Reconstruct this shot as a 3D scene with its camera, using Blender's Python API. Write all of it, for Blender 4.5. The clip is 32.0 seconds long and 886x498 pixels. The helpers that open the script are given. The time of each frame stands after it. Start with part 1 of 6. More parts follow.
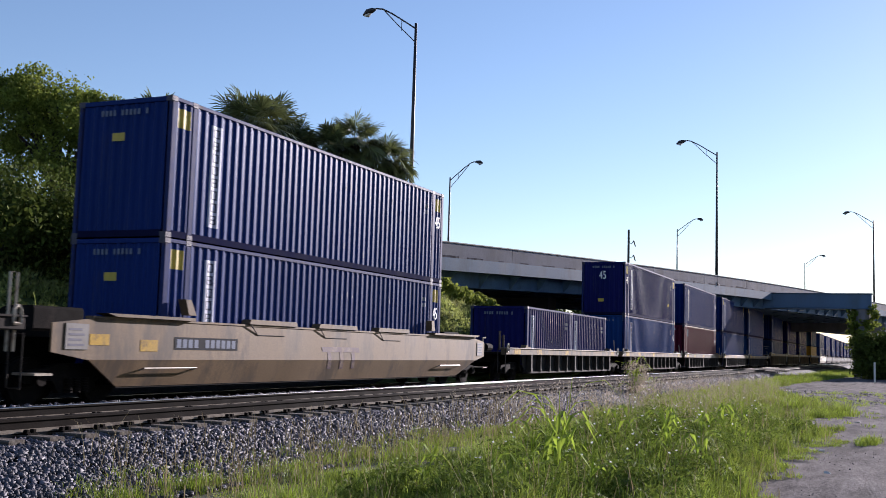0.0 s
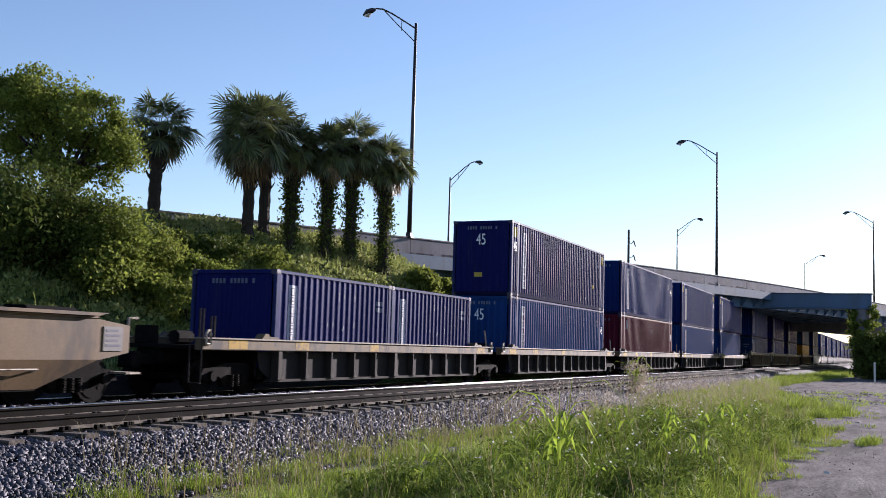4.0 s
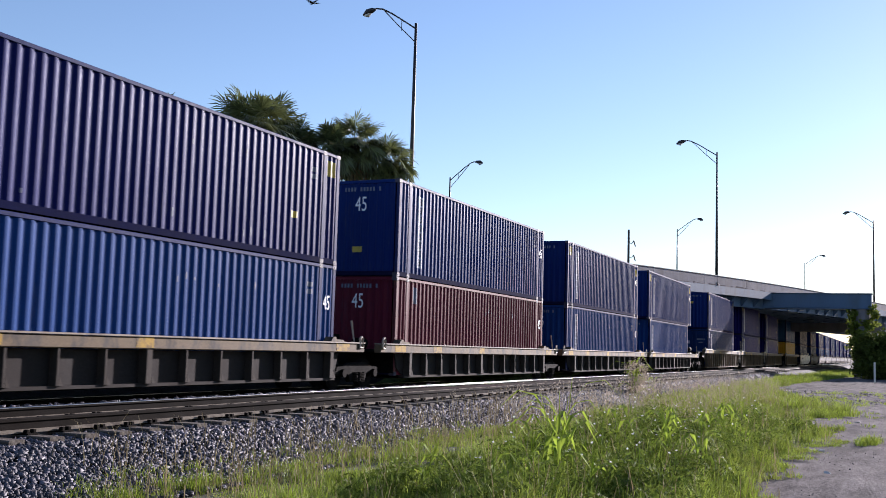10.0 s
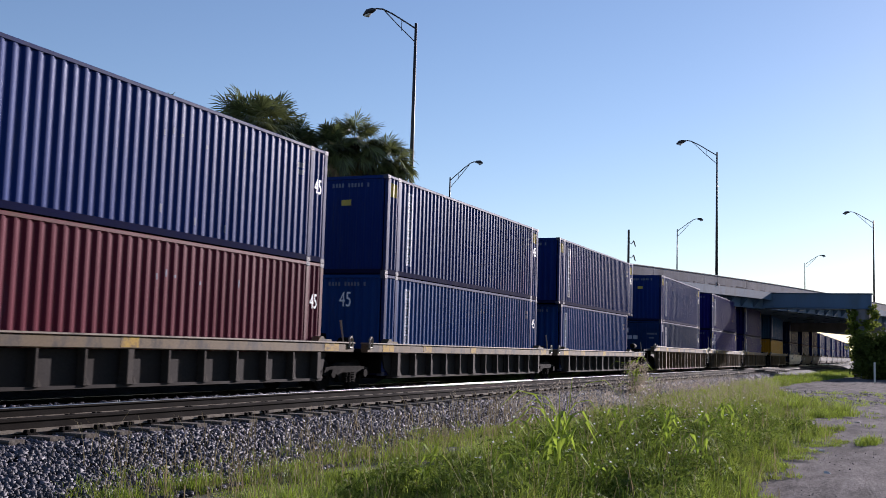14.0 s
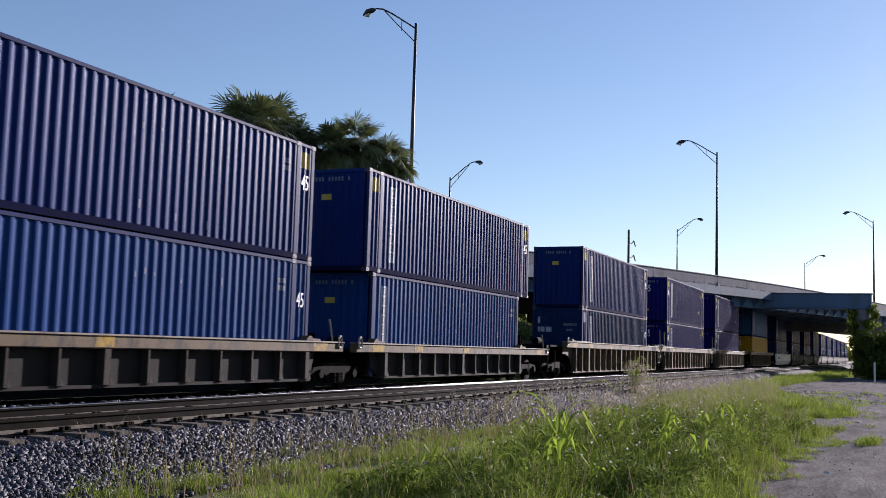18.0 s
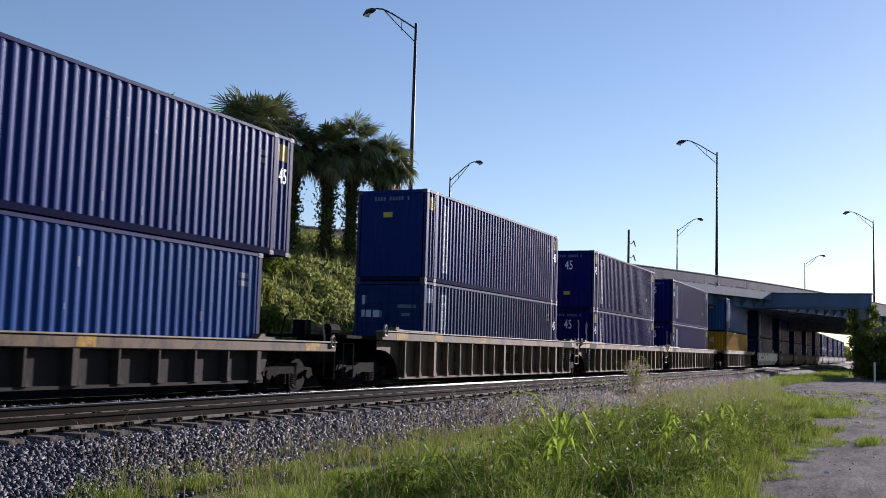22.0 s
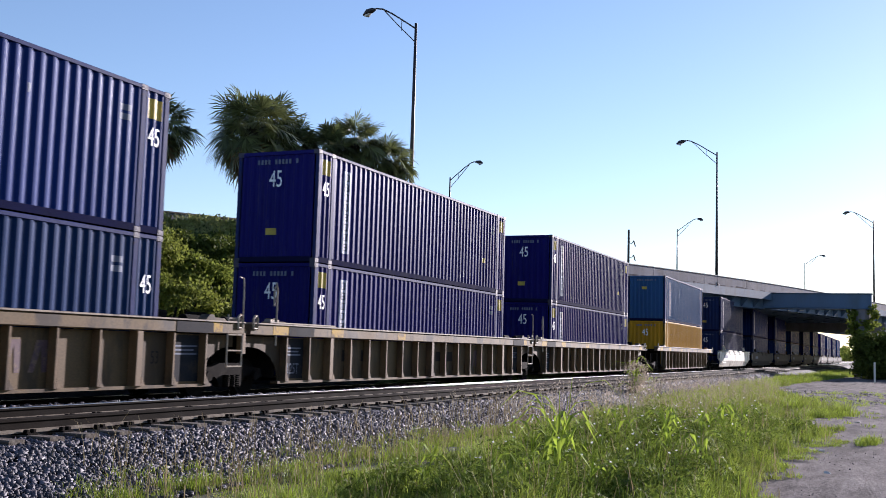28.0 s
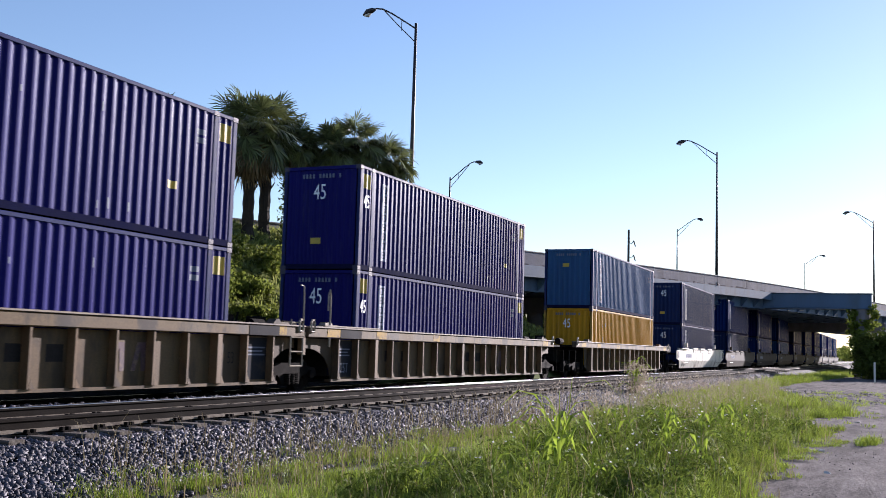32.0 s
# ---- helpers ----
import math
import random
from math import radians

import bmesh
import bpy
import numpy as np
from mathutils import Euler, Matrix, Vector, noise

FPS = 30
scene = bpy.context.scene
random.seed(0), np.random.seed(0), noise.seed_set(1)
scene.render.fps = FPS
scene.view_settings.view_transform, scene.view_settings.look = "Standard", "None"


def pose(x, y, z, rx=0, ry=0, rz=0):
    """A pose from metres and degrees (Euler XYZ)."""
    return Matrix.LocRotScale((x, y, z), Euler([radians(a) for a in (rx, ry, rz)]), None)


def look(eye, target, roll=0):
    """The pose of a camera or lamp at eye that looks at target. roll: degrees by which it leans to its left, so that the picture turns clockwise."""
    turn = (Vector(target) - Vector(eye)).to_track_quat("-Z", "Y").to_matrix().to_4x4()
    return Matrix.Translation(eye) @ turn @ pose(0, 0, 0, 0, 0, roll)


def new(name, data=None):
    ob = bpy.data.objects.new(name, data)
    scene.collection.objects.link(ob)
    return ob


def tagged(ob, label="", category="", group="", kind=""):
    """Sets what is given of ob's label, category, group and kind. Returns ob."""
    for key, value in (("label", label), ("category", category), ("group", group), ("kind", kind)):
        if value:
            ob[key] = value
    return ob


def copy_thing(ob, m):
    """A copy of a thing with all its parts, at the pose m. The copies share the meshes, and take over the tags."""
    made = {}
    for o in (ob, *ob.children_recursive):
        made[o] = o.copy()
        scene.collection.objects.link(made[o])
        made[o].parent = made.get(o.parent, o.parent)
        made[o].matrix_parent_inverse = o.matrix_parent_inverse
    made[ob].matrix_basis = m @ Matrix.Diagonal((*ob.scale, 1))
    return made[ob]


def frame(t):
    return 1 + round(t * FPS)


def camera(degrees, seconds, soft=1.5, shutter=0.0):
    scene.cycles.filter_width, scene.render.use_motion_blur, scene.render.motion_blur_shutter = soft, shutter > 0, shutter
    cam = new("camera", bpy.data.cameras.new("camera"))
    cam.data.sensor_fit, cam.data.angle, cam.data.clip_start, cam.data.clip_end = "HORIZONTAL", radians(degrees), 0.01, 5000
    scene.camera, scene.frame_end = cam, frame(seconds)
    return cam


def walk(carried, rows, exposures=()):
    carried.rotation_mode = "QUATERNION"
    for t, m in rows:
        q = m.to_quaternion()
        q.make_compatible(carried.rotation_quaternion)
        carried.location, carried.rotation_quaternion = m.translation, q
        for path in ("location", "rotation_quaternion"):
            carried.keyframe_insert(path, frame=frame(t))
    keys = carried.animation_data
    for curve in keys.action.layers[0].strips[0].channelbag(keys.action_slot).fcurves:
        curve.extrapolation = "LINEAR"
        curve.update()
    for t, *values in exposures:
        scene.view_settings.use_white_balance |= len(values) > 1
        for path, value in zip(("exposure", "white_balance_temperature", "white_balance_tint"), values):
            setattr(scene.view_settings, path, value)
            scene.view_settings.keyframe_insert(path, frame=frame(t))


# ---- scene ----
# ---- camera ----
EYE = (0.0, 0.0, 1.65)
YAW, PITCH, ROLL = 0.4145, 0.0954, 0.0295
cam = camera(46.59, 32.0, soft=0.68, shutter=0.35)
fwd = Vector((math.cos(YAW) * math.cos(PITCH), math.sin(YAW) * math.cos(PITCH), math.sin(PITCH)))
STAND = look(EYE, Vector(EYE) + fwd * 10, math.degrees(ROLL))
walk(cam, [(0.0, STAND), (32.0, STAND)], exposures=[
    (t, 1.10 + d, 6480, 23) for t, d in ((0.0, -0.18), (3.0, -0.1), (6.0, 0.0), (9.0, 0.0), (10.2, -0.05), (12.2, -0.40), (14.0, -0.43), (20.0, -0.46), (23.5, -0.43),
                                         (25.0, -0.22), (26.5, 0.0), (32.0, 0.0))])

# ---- daylight ----
SUN_AZ, SUN_EL = radians(-17.0), radians(15.4)
sun_way = Vector((math.cos(SUN_EL) * math.cos(SUN_AZ), math.cos(SUN_EL) * math.sin(SUN_AZ), math.sin(SUN_EL)))
sun_data = bpy.data.lights.new("sun", "SUN")
sun_data.energy, sun_data.angle, sun_data.color = 5.0, radians(0.6), (1.0, 0.975, 0.95)
sun = new("sun", sun_data)
sun.matrix_world = look(sun_way * 100, (0, 0, 0))
world = bpy.data.worlds.new("sky")
scene.world = world
world.use_nodes = True
sky = world.node_tree.nodes.new("ShaderNodeTexSky")
sky.sky_type, sky.sun_disc = "NISHITA", False
sky.sun_elevation, sky.sun_rotation = SUN_EL, radians(90) - SUN_AZ
sky.air_density, sky.dust_density, sky.ozone_density = 1.0, 0.12, 3.0
world.node_tree.links.new(sky.outputs[0], world.node_tree.nodes["Background"].inputs[0])
world.node_tree.nodes["Background"].inputs[1].default_value = 0.087


# ---- materials ----
def mat(name, color, rough=0.6, metal=0.0, vary=0.25, scale=3.0, fine=40.0, bump=0.1, dirt=None, dirt_amount=0.4, dirt_scale=1.2, spec=0.5,
        streak=(1, 1, 1), island=0.0, obj=0.0, trans=0.0, dirt_edge=0.12):
    """A painted, stained or rough surface: base colour with two scales of variation, stains of a second colour, fine relief."""
    m = bpy.data.materials.new(name)
    m.use_nodes = True
    nt = m.node_tree
    N, L = nt.nodes, nt.links
    b = N["Principled BSDF"]
    b.inputs["Metallic"].default_value = metal
    b.inputs["Specular IOR Level"].default_value = spec
    tc = N.new("ShaderNodeTexCoord")
    mp = N.new("ShaderNodeMapping")
    mp.inputs["Scale"].default_value = streak
    L.new(tc.outputs["Object"], mp.inputs[0])
    n1 = N.new("ShaderNodeTexNoise")
    n1.inputs["Scale"].default_value, n1.inputs["Detail"].default_value = scale, 5
    L.new(mp.outputs[0], n1.inputs["Vector"])
    n2 = N.new("ShaderNodeTexNoise")
    n2.inputs["Scale"].default_value, n2.inputs["Detail"].default_value = fine, 3
    L.new(tc.outputs["Object"], n2.inputs["Vector"])
    add = N.new("ShaderNodeMath")
    add.operation = "ADD"
    L.new(n1.outputs[0], add.inputs[0])
    L.new(n2.outputs[0], add.inputs[1])
    rg = N.new("ShaderNodeMapRange")
    rg.inputs["From Min"].default_value, rg.inputs["From Max"].default_value = 0.6, 1.4
    rg.inputs["To Min"].default_value, rg.inputs["To Max"].default_value = 1 - vary, 1 + vary
    L.new(add.outputs[0], rg.inputs[0])
    val = rg.outputs[0]
    for amount, src in ((island, "g"), (obj, "o")):
        if amount:
            i = N.new("ShaderNodeNewGeometry" if src == "g" else "ShaderNodeObjectInfo")
            r2 = N.new("ShaderNodeMapRange")
            r2.inputs["To Min"].default_value, r2.inputs["To Max"].default_value = 1 - amount, 1 + amount
            L.new(i.outputs["Random Per Island" if src == "g" else "Random"], r2.inputs[0])
            mu = N.new("ShaderNodeMath")
            mu.operation = "MULTIPLY"
            L.new(val, mu.inputs[0])
            L.new(r2.outputs[0], mu.inputs[1])
            val = mu.outputs[0]
    hs = N.new("ShaderNodeHueSaturation")
    hs.inputs["Color"].default_value = (*color, 1)
    L.new(val, hs.inputs["Value"])
    col = hs.outputs[0]
    if dirt:
        n3 = N.new("ShaderNodeTexNoise")
        n3.inputs["Scale"].default_value, n3.inputs["Detail"].default_value, n3.inputs["Roughness"].default_value = dirt_scale, 8, 0.7
        L.new(mp.outputs[0], n3.inputs["Vector"])
        r3 = N.new("ShaderNodeMapRange")
        r3.inputs["From Min"].default_value, r3.inputs["From Max"].default_value = 0.62 - 0.3 * dirt_amount, 0.62 - 0.3 * dirt_amount + dirt_edge
        L.new(n3.outputs[0], r3.inputs[0])
        mx = N.new("ShaderNodeMix")
        mx.data_type = "RGBA"
        L.new(r3.outputs[0], mx.inputs["Factor"])
        L.new(col, mx.inputs[6])
        mx.inputs[7].default_value = (*dirt, 1)
        col = mx.outputs[2]
    L.new(col, b.inputs["Base Color"])
    r4 = N.new("ShaderNodeMapRange")
    r4.inputs["To Min"].default_value, r4.inputs["To Max"].default_value = max(0.05, rough - 0.15), min(1, rough + 0.15)
    L.new(n1.outputs[0], r4.inputs[0])
    L.new(r4.outputs[0], b.inputs["Roughness"])
    if bump:
        bp = N.new("ShaderNodeBump")
        bp.inputs["Strength"].default_value, bp.inputs["Distance"].default_value = bump, 0.02
        L.new(add.outputs[0], bp.inputs["Height"])
        L.new(bp.outputs[0], b.inputs["Normal"])
    if trans:
        tr = N.new("ShaderNodeBsdfTranslucent")
        L.new(col, tr.inputs[0])
        ms = N.new("ShaderNodeMixShader")
        ms.inputs[0].default_value = trans
        L.new(b.outputs[0], ms.inputs[1])
        L.new(tr.outputs[0], ms.inputs[2])
        L.new(ms.outputs[0], N["Material Output"].inputs[0])
    return m


RUST = (0.09, 0.045, 0.025)
STREAK = (1.0, 1.0, 0.15)


def paint(name, color, dirt=(0.05, 0.05, 0.07), amount=0.12, gloss=(0.42, 0.62, 1.0)):
    m = mat(name, color, 0.40, 0.0, 0.2, 0.8, 30, 0.03, dirt, amount, 2.6, 0.065, STREAK, obj=0.1, dirt_edge=0.3)
    m.node_tree.nodes["Principled BSDF"].inputs["Specular Tint"].default_value = (*gloss, 1)
    return m


M_NAVY = paint("navy_paint", (0.0075, 0.009, 0.078))
M_MID = paint("blue_paint", (0.006, 0.021, 0.112))
M_BRIGHT = paint("bright_blue_paint", (0.008, 0.04, 0.15))
M_VIOLET = paint("violet_blue_paint", (0.01, 0.008, 0.095))
M_MAROON = paint("maroon_paint", (0.1, 0.012, 0.024), gloss=(1.0, 0.8, 0.85))
M_DOORS = paint("teal_blue_paint", (0.006, 0.024, 0.082))
M_LIGHT = paint("light_blue_paint", (0.03, 0.09, 0.2))
M_YELLOW = paint("ochre_yellow_paint", (0.48, 0.23, 0.016), gloss=(1.0, 0.95, 0.8))
M_SLATE = paint("slate_blue_paint", (0.014, 0.024, 0.075))
M_STEEL_EDGE = mat("worn_blue_edge_paint", (0.019, 0.029, 0.098), 0.5, 0.0, 0.3, 4, 60, 0.1, (0.04, 0.034, 0.055), 0.2, 3.0, 0.04)
M_MAROON_EDGE = mat("worn_maroon_edge_paint", (0.115, 0.030, 0.034), 0.5, 0.0, 0.3, 4, 60, 0.1, RUST, 0.3, 3.0, 0.1)
M_YELLOW_EDGE = mat("worn_ochre_edge_paint", (0.42, 0.24, 0.05), 0.5, 0.0, 0.3, 4, 60, 0.1, RUST, 0.3, 3.0, 0.1)
# bottom rails and end sills, darker than the blue panels above them
M_DARKRAIL = mat("dark_rail_tone", (0.0085, 0.010, 0.036), 0.8, 0, 0.3, 3, 40, 0.05, None, 0, 1, 0.01)
M_CAST = mat("rusty_casting", (0.040, 0.036, 0.055), 0.6, 0.2, 0.4, 8, 60, 0.2)
M_WHITE = mat("white_lettering", (0.78, 0.80, 0.82), 0.5, 0, 0.15, 6, 60, 0.02)
M_STRIP = mat("dulled_white_strip", (0.40, 0.41, 0.50), 0.5, 0, 0.2, 3, 50, 0.02, (0.20, 0.20, 0.28), 0.3, 4.0, 0.3)
M_BAR = mat("dark_lettering", (0.022, 0.022, 0.055), 0.6, 0, 0.2, 6, 60, 0.02)
M_PALE = mat("faded_lettering", (0.125, 0.145, 0.20), 0.6, 0, 0.2, 6, 60, 0.02, spec=0.15)
M_DECAL = mat("yellow_decal", (0.42, 0.30, 0.025), 0.5, 0, 0.2, 6, 60, 0.02)
M_ROOF = mat("container_roof_paint", (0.09, 0.11, 0.16), 0.6, 0, 0.3, 1.5, 30, 0.1, RUST, 0.5)
M_TAN = mat("tan_car_paint", (0.142, 0.088, 0.043), 0.6, 0, 0.28, 1.0, 30, 0.08, (0.066, 0.043, 0.026), 0.45, 0.9, 0.25, (1, 1, 0.35), obj=0.08)
M_SILL = mat("dusty_yellow_sill_paint", (0.128, 0.086, 0.045), 0.65, 0, 0.3, 1.2, 30, 0.08, (0.050, 0.038, 0.030), 0.5, 1.4, 0.2, (1, 1, 0.6))
# paler than the sides below: sunlight on top surfaces, put into the colour
M_LIP = mat("sunlit_pale_top_paint", (0.20, 0.155, 0.115), 0.55, 0, 0.3, 2.0, 30, 0.08, (0.07, 0.05, 0.04), 0.4, 2.2, 0.3)
M_SILLY = mat("yellow_stripe_paint", (0.36, 0.21, 0.022), 0.65, 0, 0.3, 2, 30, 0.05, (0.11, 0.07, 0.035), 0.4, 3.0, 0.2)
M_GRIME = mat("grimy_side_paint", (0.026, 0.021, 0.019), 0.8, 0, 0.35, 1.0, 20, 0.15, (0.026, 0.020, 0.017), 0.5, 1.0, 0.15, (1, 1, 0.4))
M_RIBG = mat("grimy_rib_paint", (0.042, 0.033, 0.027), 0.75, 0, 0.3, 2.0, 20, 0.15, (0.045, 0.035, 0.028), 0.4, 2.0, 0.15)
M_TAN2 = mat("dirty_tan_side_paint", (0.115, 0.072, 0.032), 0.65, 0, 0.3, 1.0, 30, 0.1, (0.055, 0.036, 0.020), 0.6, 1.0, 0.25, (1, 1, 0.3))
M_WHITECAR = mat("off_white_car_paint", (0.62, 0.58, 0.50), 0.55, 0, 0.2, 1, 30, 0.05, (0.2, 0.15, 0.1), 0.35, 1.2, 0.4, (1, 1, 0.4))
M_BLACK = mat("black_panel_paint", (0.020, 0.021, 0.026), 0.7, 0, 0.3, 2, 30, 0.05, (0.045, 0.038, 0.032), 0.3, 2, 0.06)
# oily gear and floors; the near-black base includes the shade beneath the cars
M_UNDER = mat("oily_underside_shade_black", (0.0075, 0.0062, 0.0055), 0.8, 0.0, 0.4, 4, 40, 0.3, (0.016, 0.012, 0.010), 0.3, 3, 0.05)
M_TREAD = mat("worn_wheel_steel", (0.22, 0.20, 0.19), 0.35, 0.9, 0.2, 6, 60, 0.05)
M_NOTICE = mat("weathered_notice_plate", (0.105, 0.095, 0.09), 0.6, 0, 0.25, 6, 40, 0.05, (0.08, 0.07, 0.06), 0.4, 5)
M_FADED = mat("faded_purple_mark", (0.085, 0.045, 0.055), 0.7, 0, 0.3, 3, 40, 0.05, (0.16, 0.10, 0.065), 0.45, 4)
M_LOWWEED = mat("low_weed_leaves", (0.135, 0.180, 0.030), 0.7, 0, 0.25, 0.6, 6, 0.0, None, 0, 1, 0.1, island=0.45, trans=0.24)
M_SEED = mat("pale_seed_heads", (0.40, 0.33, 0.25), 0.85, 0, 0.2, 2, 9, 0.0, None, 0, 1, 0.1, island=0.3, trans=0.4)
M_PIPE = mat("handrail_paint", (0.30, 0.255, 0.20), 0.5, 0.1, 0.2, 6, 60, 0.05, RUST, 0.3, 4, 0.3)
M_RAILHEAD = mat("polished_rail_steel", (0.26, 0.25, 0.245), 0.13, 1.0, 0.1, 3, 60, 0.02)
# rust taken down to near black, so the colour holds the web's shade
M_RAILSHADE = mat("rusty_rail_shade_black", (0.009, 0.0065, 0.005), 0.85, 0.0, 0.3, 3, 50, 0.2, (0.007, 0.005, 0.004), 0.4, 2, 0.06)
M_TIE = mat("weathered_tie_wood", (0.150, 0.130, 0.108), 0.9, 0, 0.35, 2, 25, 0.5, (0.07, 0.055, 0.045), 0.45, 2, 0.2, (1, 0.15, 1), obj=0.25)
M_STONE = mat("ballast_stone", (0.066, 0.060, 0.071), 0.6, 0, 0.35, 6, 60, 0.3, None, 0, 1, 0.4, island=0.85)
# dusty foot, paler than the web to paint in the sun on it
M_RAILFOOT = mat("dusty_sunlit_rail_foot", (0.135, 0.112, 0.085), 0.8, 0, 0.3, 2, 40, 0.2, (0.05, 0.038, 0.030), 0.4, 3, 0.2)
M_BED = mat("ballast_bed", (0.024, 0.022, 0.025), 0.9, 0, 0.5, 9, 28, 1.0, (0.03, 0.027, 0.027), 0.6, 14, 0.2)
M_DIRT = mat("sandy_soil", (0.150, 0.130, 0.122), 0.95, 0, 0.7, 1.8, 22, 1.0, (0.050, 0.042, 0.040), 0.38, 0.55, 0.02, (0.45, 1.6, 1), dirt_edge=0.16)
M_GRASS = mat("grass_blades", (0.275, 0.345, 0.052), 0.65, 0, 0.25, 0.5, 5, 0.0, (0.29, 0.26, 0.085), 0.3, 0.35, 0.2, island=0.5, trans=0.32, dirt_edge=0.3)
M_DRY = mat("dry_grass_stalks", (0.30, 0.24, 0.13), 0.8, 0, 0.2, 0.5, 5, 0.0, None, 0, 1, 0.1, island=0.35, trans=0.3)
M_WEED = mat("broad_weed_leaves", (0.245, 0.330, 0.042), 0.7, 0, 0.2, 0.8, 6, 0.0, None, 0, 1, 0.1, island=0.3, trans=0.55)
M_PETAL = mat("white_petals", (0.82, 0.82, 0.80), 0.6, 0, 0.1, 3, 30, 0.0, trans=0.6)
M_LEAF = mat("tree_leaves", (0.168, 0.205, 0.038), 0.65, 0, 0.25, 0.5, 5, 0.0, None, 0, 1, 0.06, island=0.45, trans=0.4)
M_SHRUB = mat("shrub_leaves", (0.185, 0.215, 0.042), 0.65, 0, 0.25, 0.4, 5, 0.0, None, 0, 1, 0.06, island=0.45, trans=0.4)
M_VINE = mat("vine_leaves", (0.285, 0.315, 0.090), 0.65, 0, 0.25, 0.35, 4, 0.0, (0.40, 0.37, 0.17), 0.4, 0.4, 0.2, island=0.4, trans=0.4, dirt_edge=0.3)
M_PALM = mat("palm_fronds", (0.118, 0.138, 0.050), 0.34, 0, 0.2, 0.6, 6, 0.0, island=0.5, trans=0.30)
# darker copy of the leaf green, for foliage on its shaded, backlit side
M_BUSH = mat("shade_dark_bush_leaves", (0.080, 0.105, 0.022), 0.65, 0, 0.25, 0.5, 5, 0.0, None, 0, 1, 0.06, island=0.4, trans=0.25)
M_PALMDRY = mat("dead_palm_fronds", (0.20, 0.13, 0.06), 0.8, 0, 0.2, 0.6, 6, 0.0, island=0.4, trans=0.2)
M_BARK = mat("bark", (0.048, 0.036, 0.027), 0.9, 0, 0.4, 3, 14, 0.8, (0.03, 0.025, 0.02), 0.4, 3, 0.2, (1, 1, 0.3))
M_CONC = mat("stained_concrete", (0.205, 0.193, 0.215), 0.85, 0, 0.22, 0.6, 14, 0.2, (0.11, 0.09, 0.09), 0.45, 0.45, 0.3, (1, 1, 0.35), dirt_edge=0.3)
M_SOOT = mat("soot_stain", (0.060, 0.052, 0.060), 0.9, 0, 0.4, 3, 20, 0.1, (0.14, 0.13, 0.14), 0.5, 3.0, 0.05)
M_GIRD = mat("blue_grey_girder_paint", (0.080, 0.135, 0.205), 0.65, 0, 0.25, 0.7, 16, 0.08, (0.05, 0.065, 0.08), 0.4, 0.8, 0.2, (1, 1, 0.3), dirt_edge=0.3)
M_CAP = mat("blue_cap_beam_paint", (0.06, 0.115, 0.19), 0.6, 0, 0.2, 0.7, 16, 0.08, (0.06, 0.09, 0.11), 0.3, 0.8, 0.4, (1, 1, 0.3), dirt_edge=0.3)
M_ASPH = mat("bridge_asphalt", (0.05, 0.05, 0.05), 0.9, 0, 0.2, 1, 20, 0.2)
M_POLE = mat("weathered_lamp_metal", (0.030, 0.028, 0.032), 0.5, 0.4, 0.2, 2, 30, 0.05)
M_GLASS = mat("frosted_lamp_glass", (0.55, 0.55, 0.52), 0.25, 0, 0.1, 4, 30, 0.02)
M_WOODPOLE = mat("creosoted_pole_wood", (0.06, 0.045, 0.035), 0.9, 0, 0.3, 2, 20, 0.3)


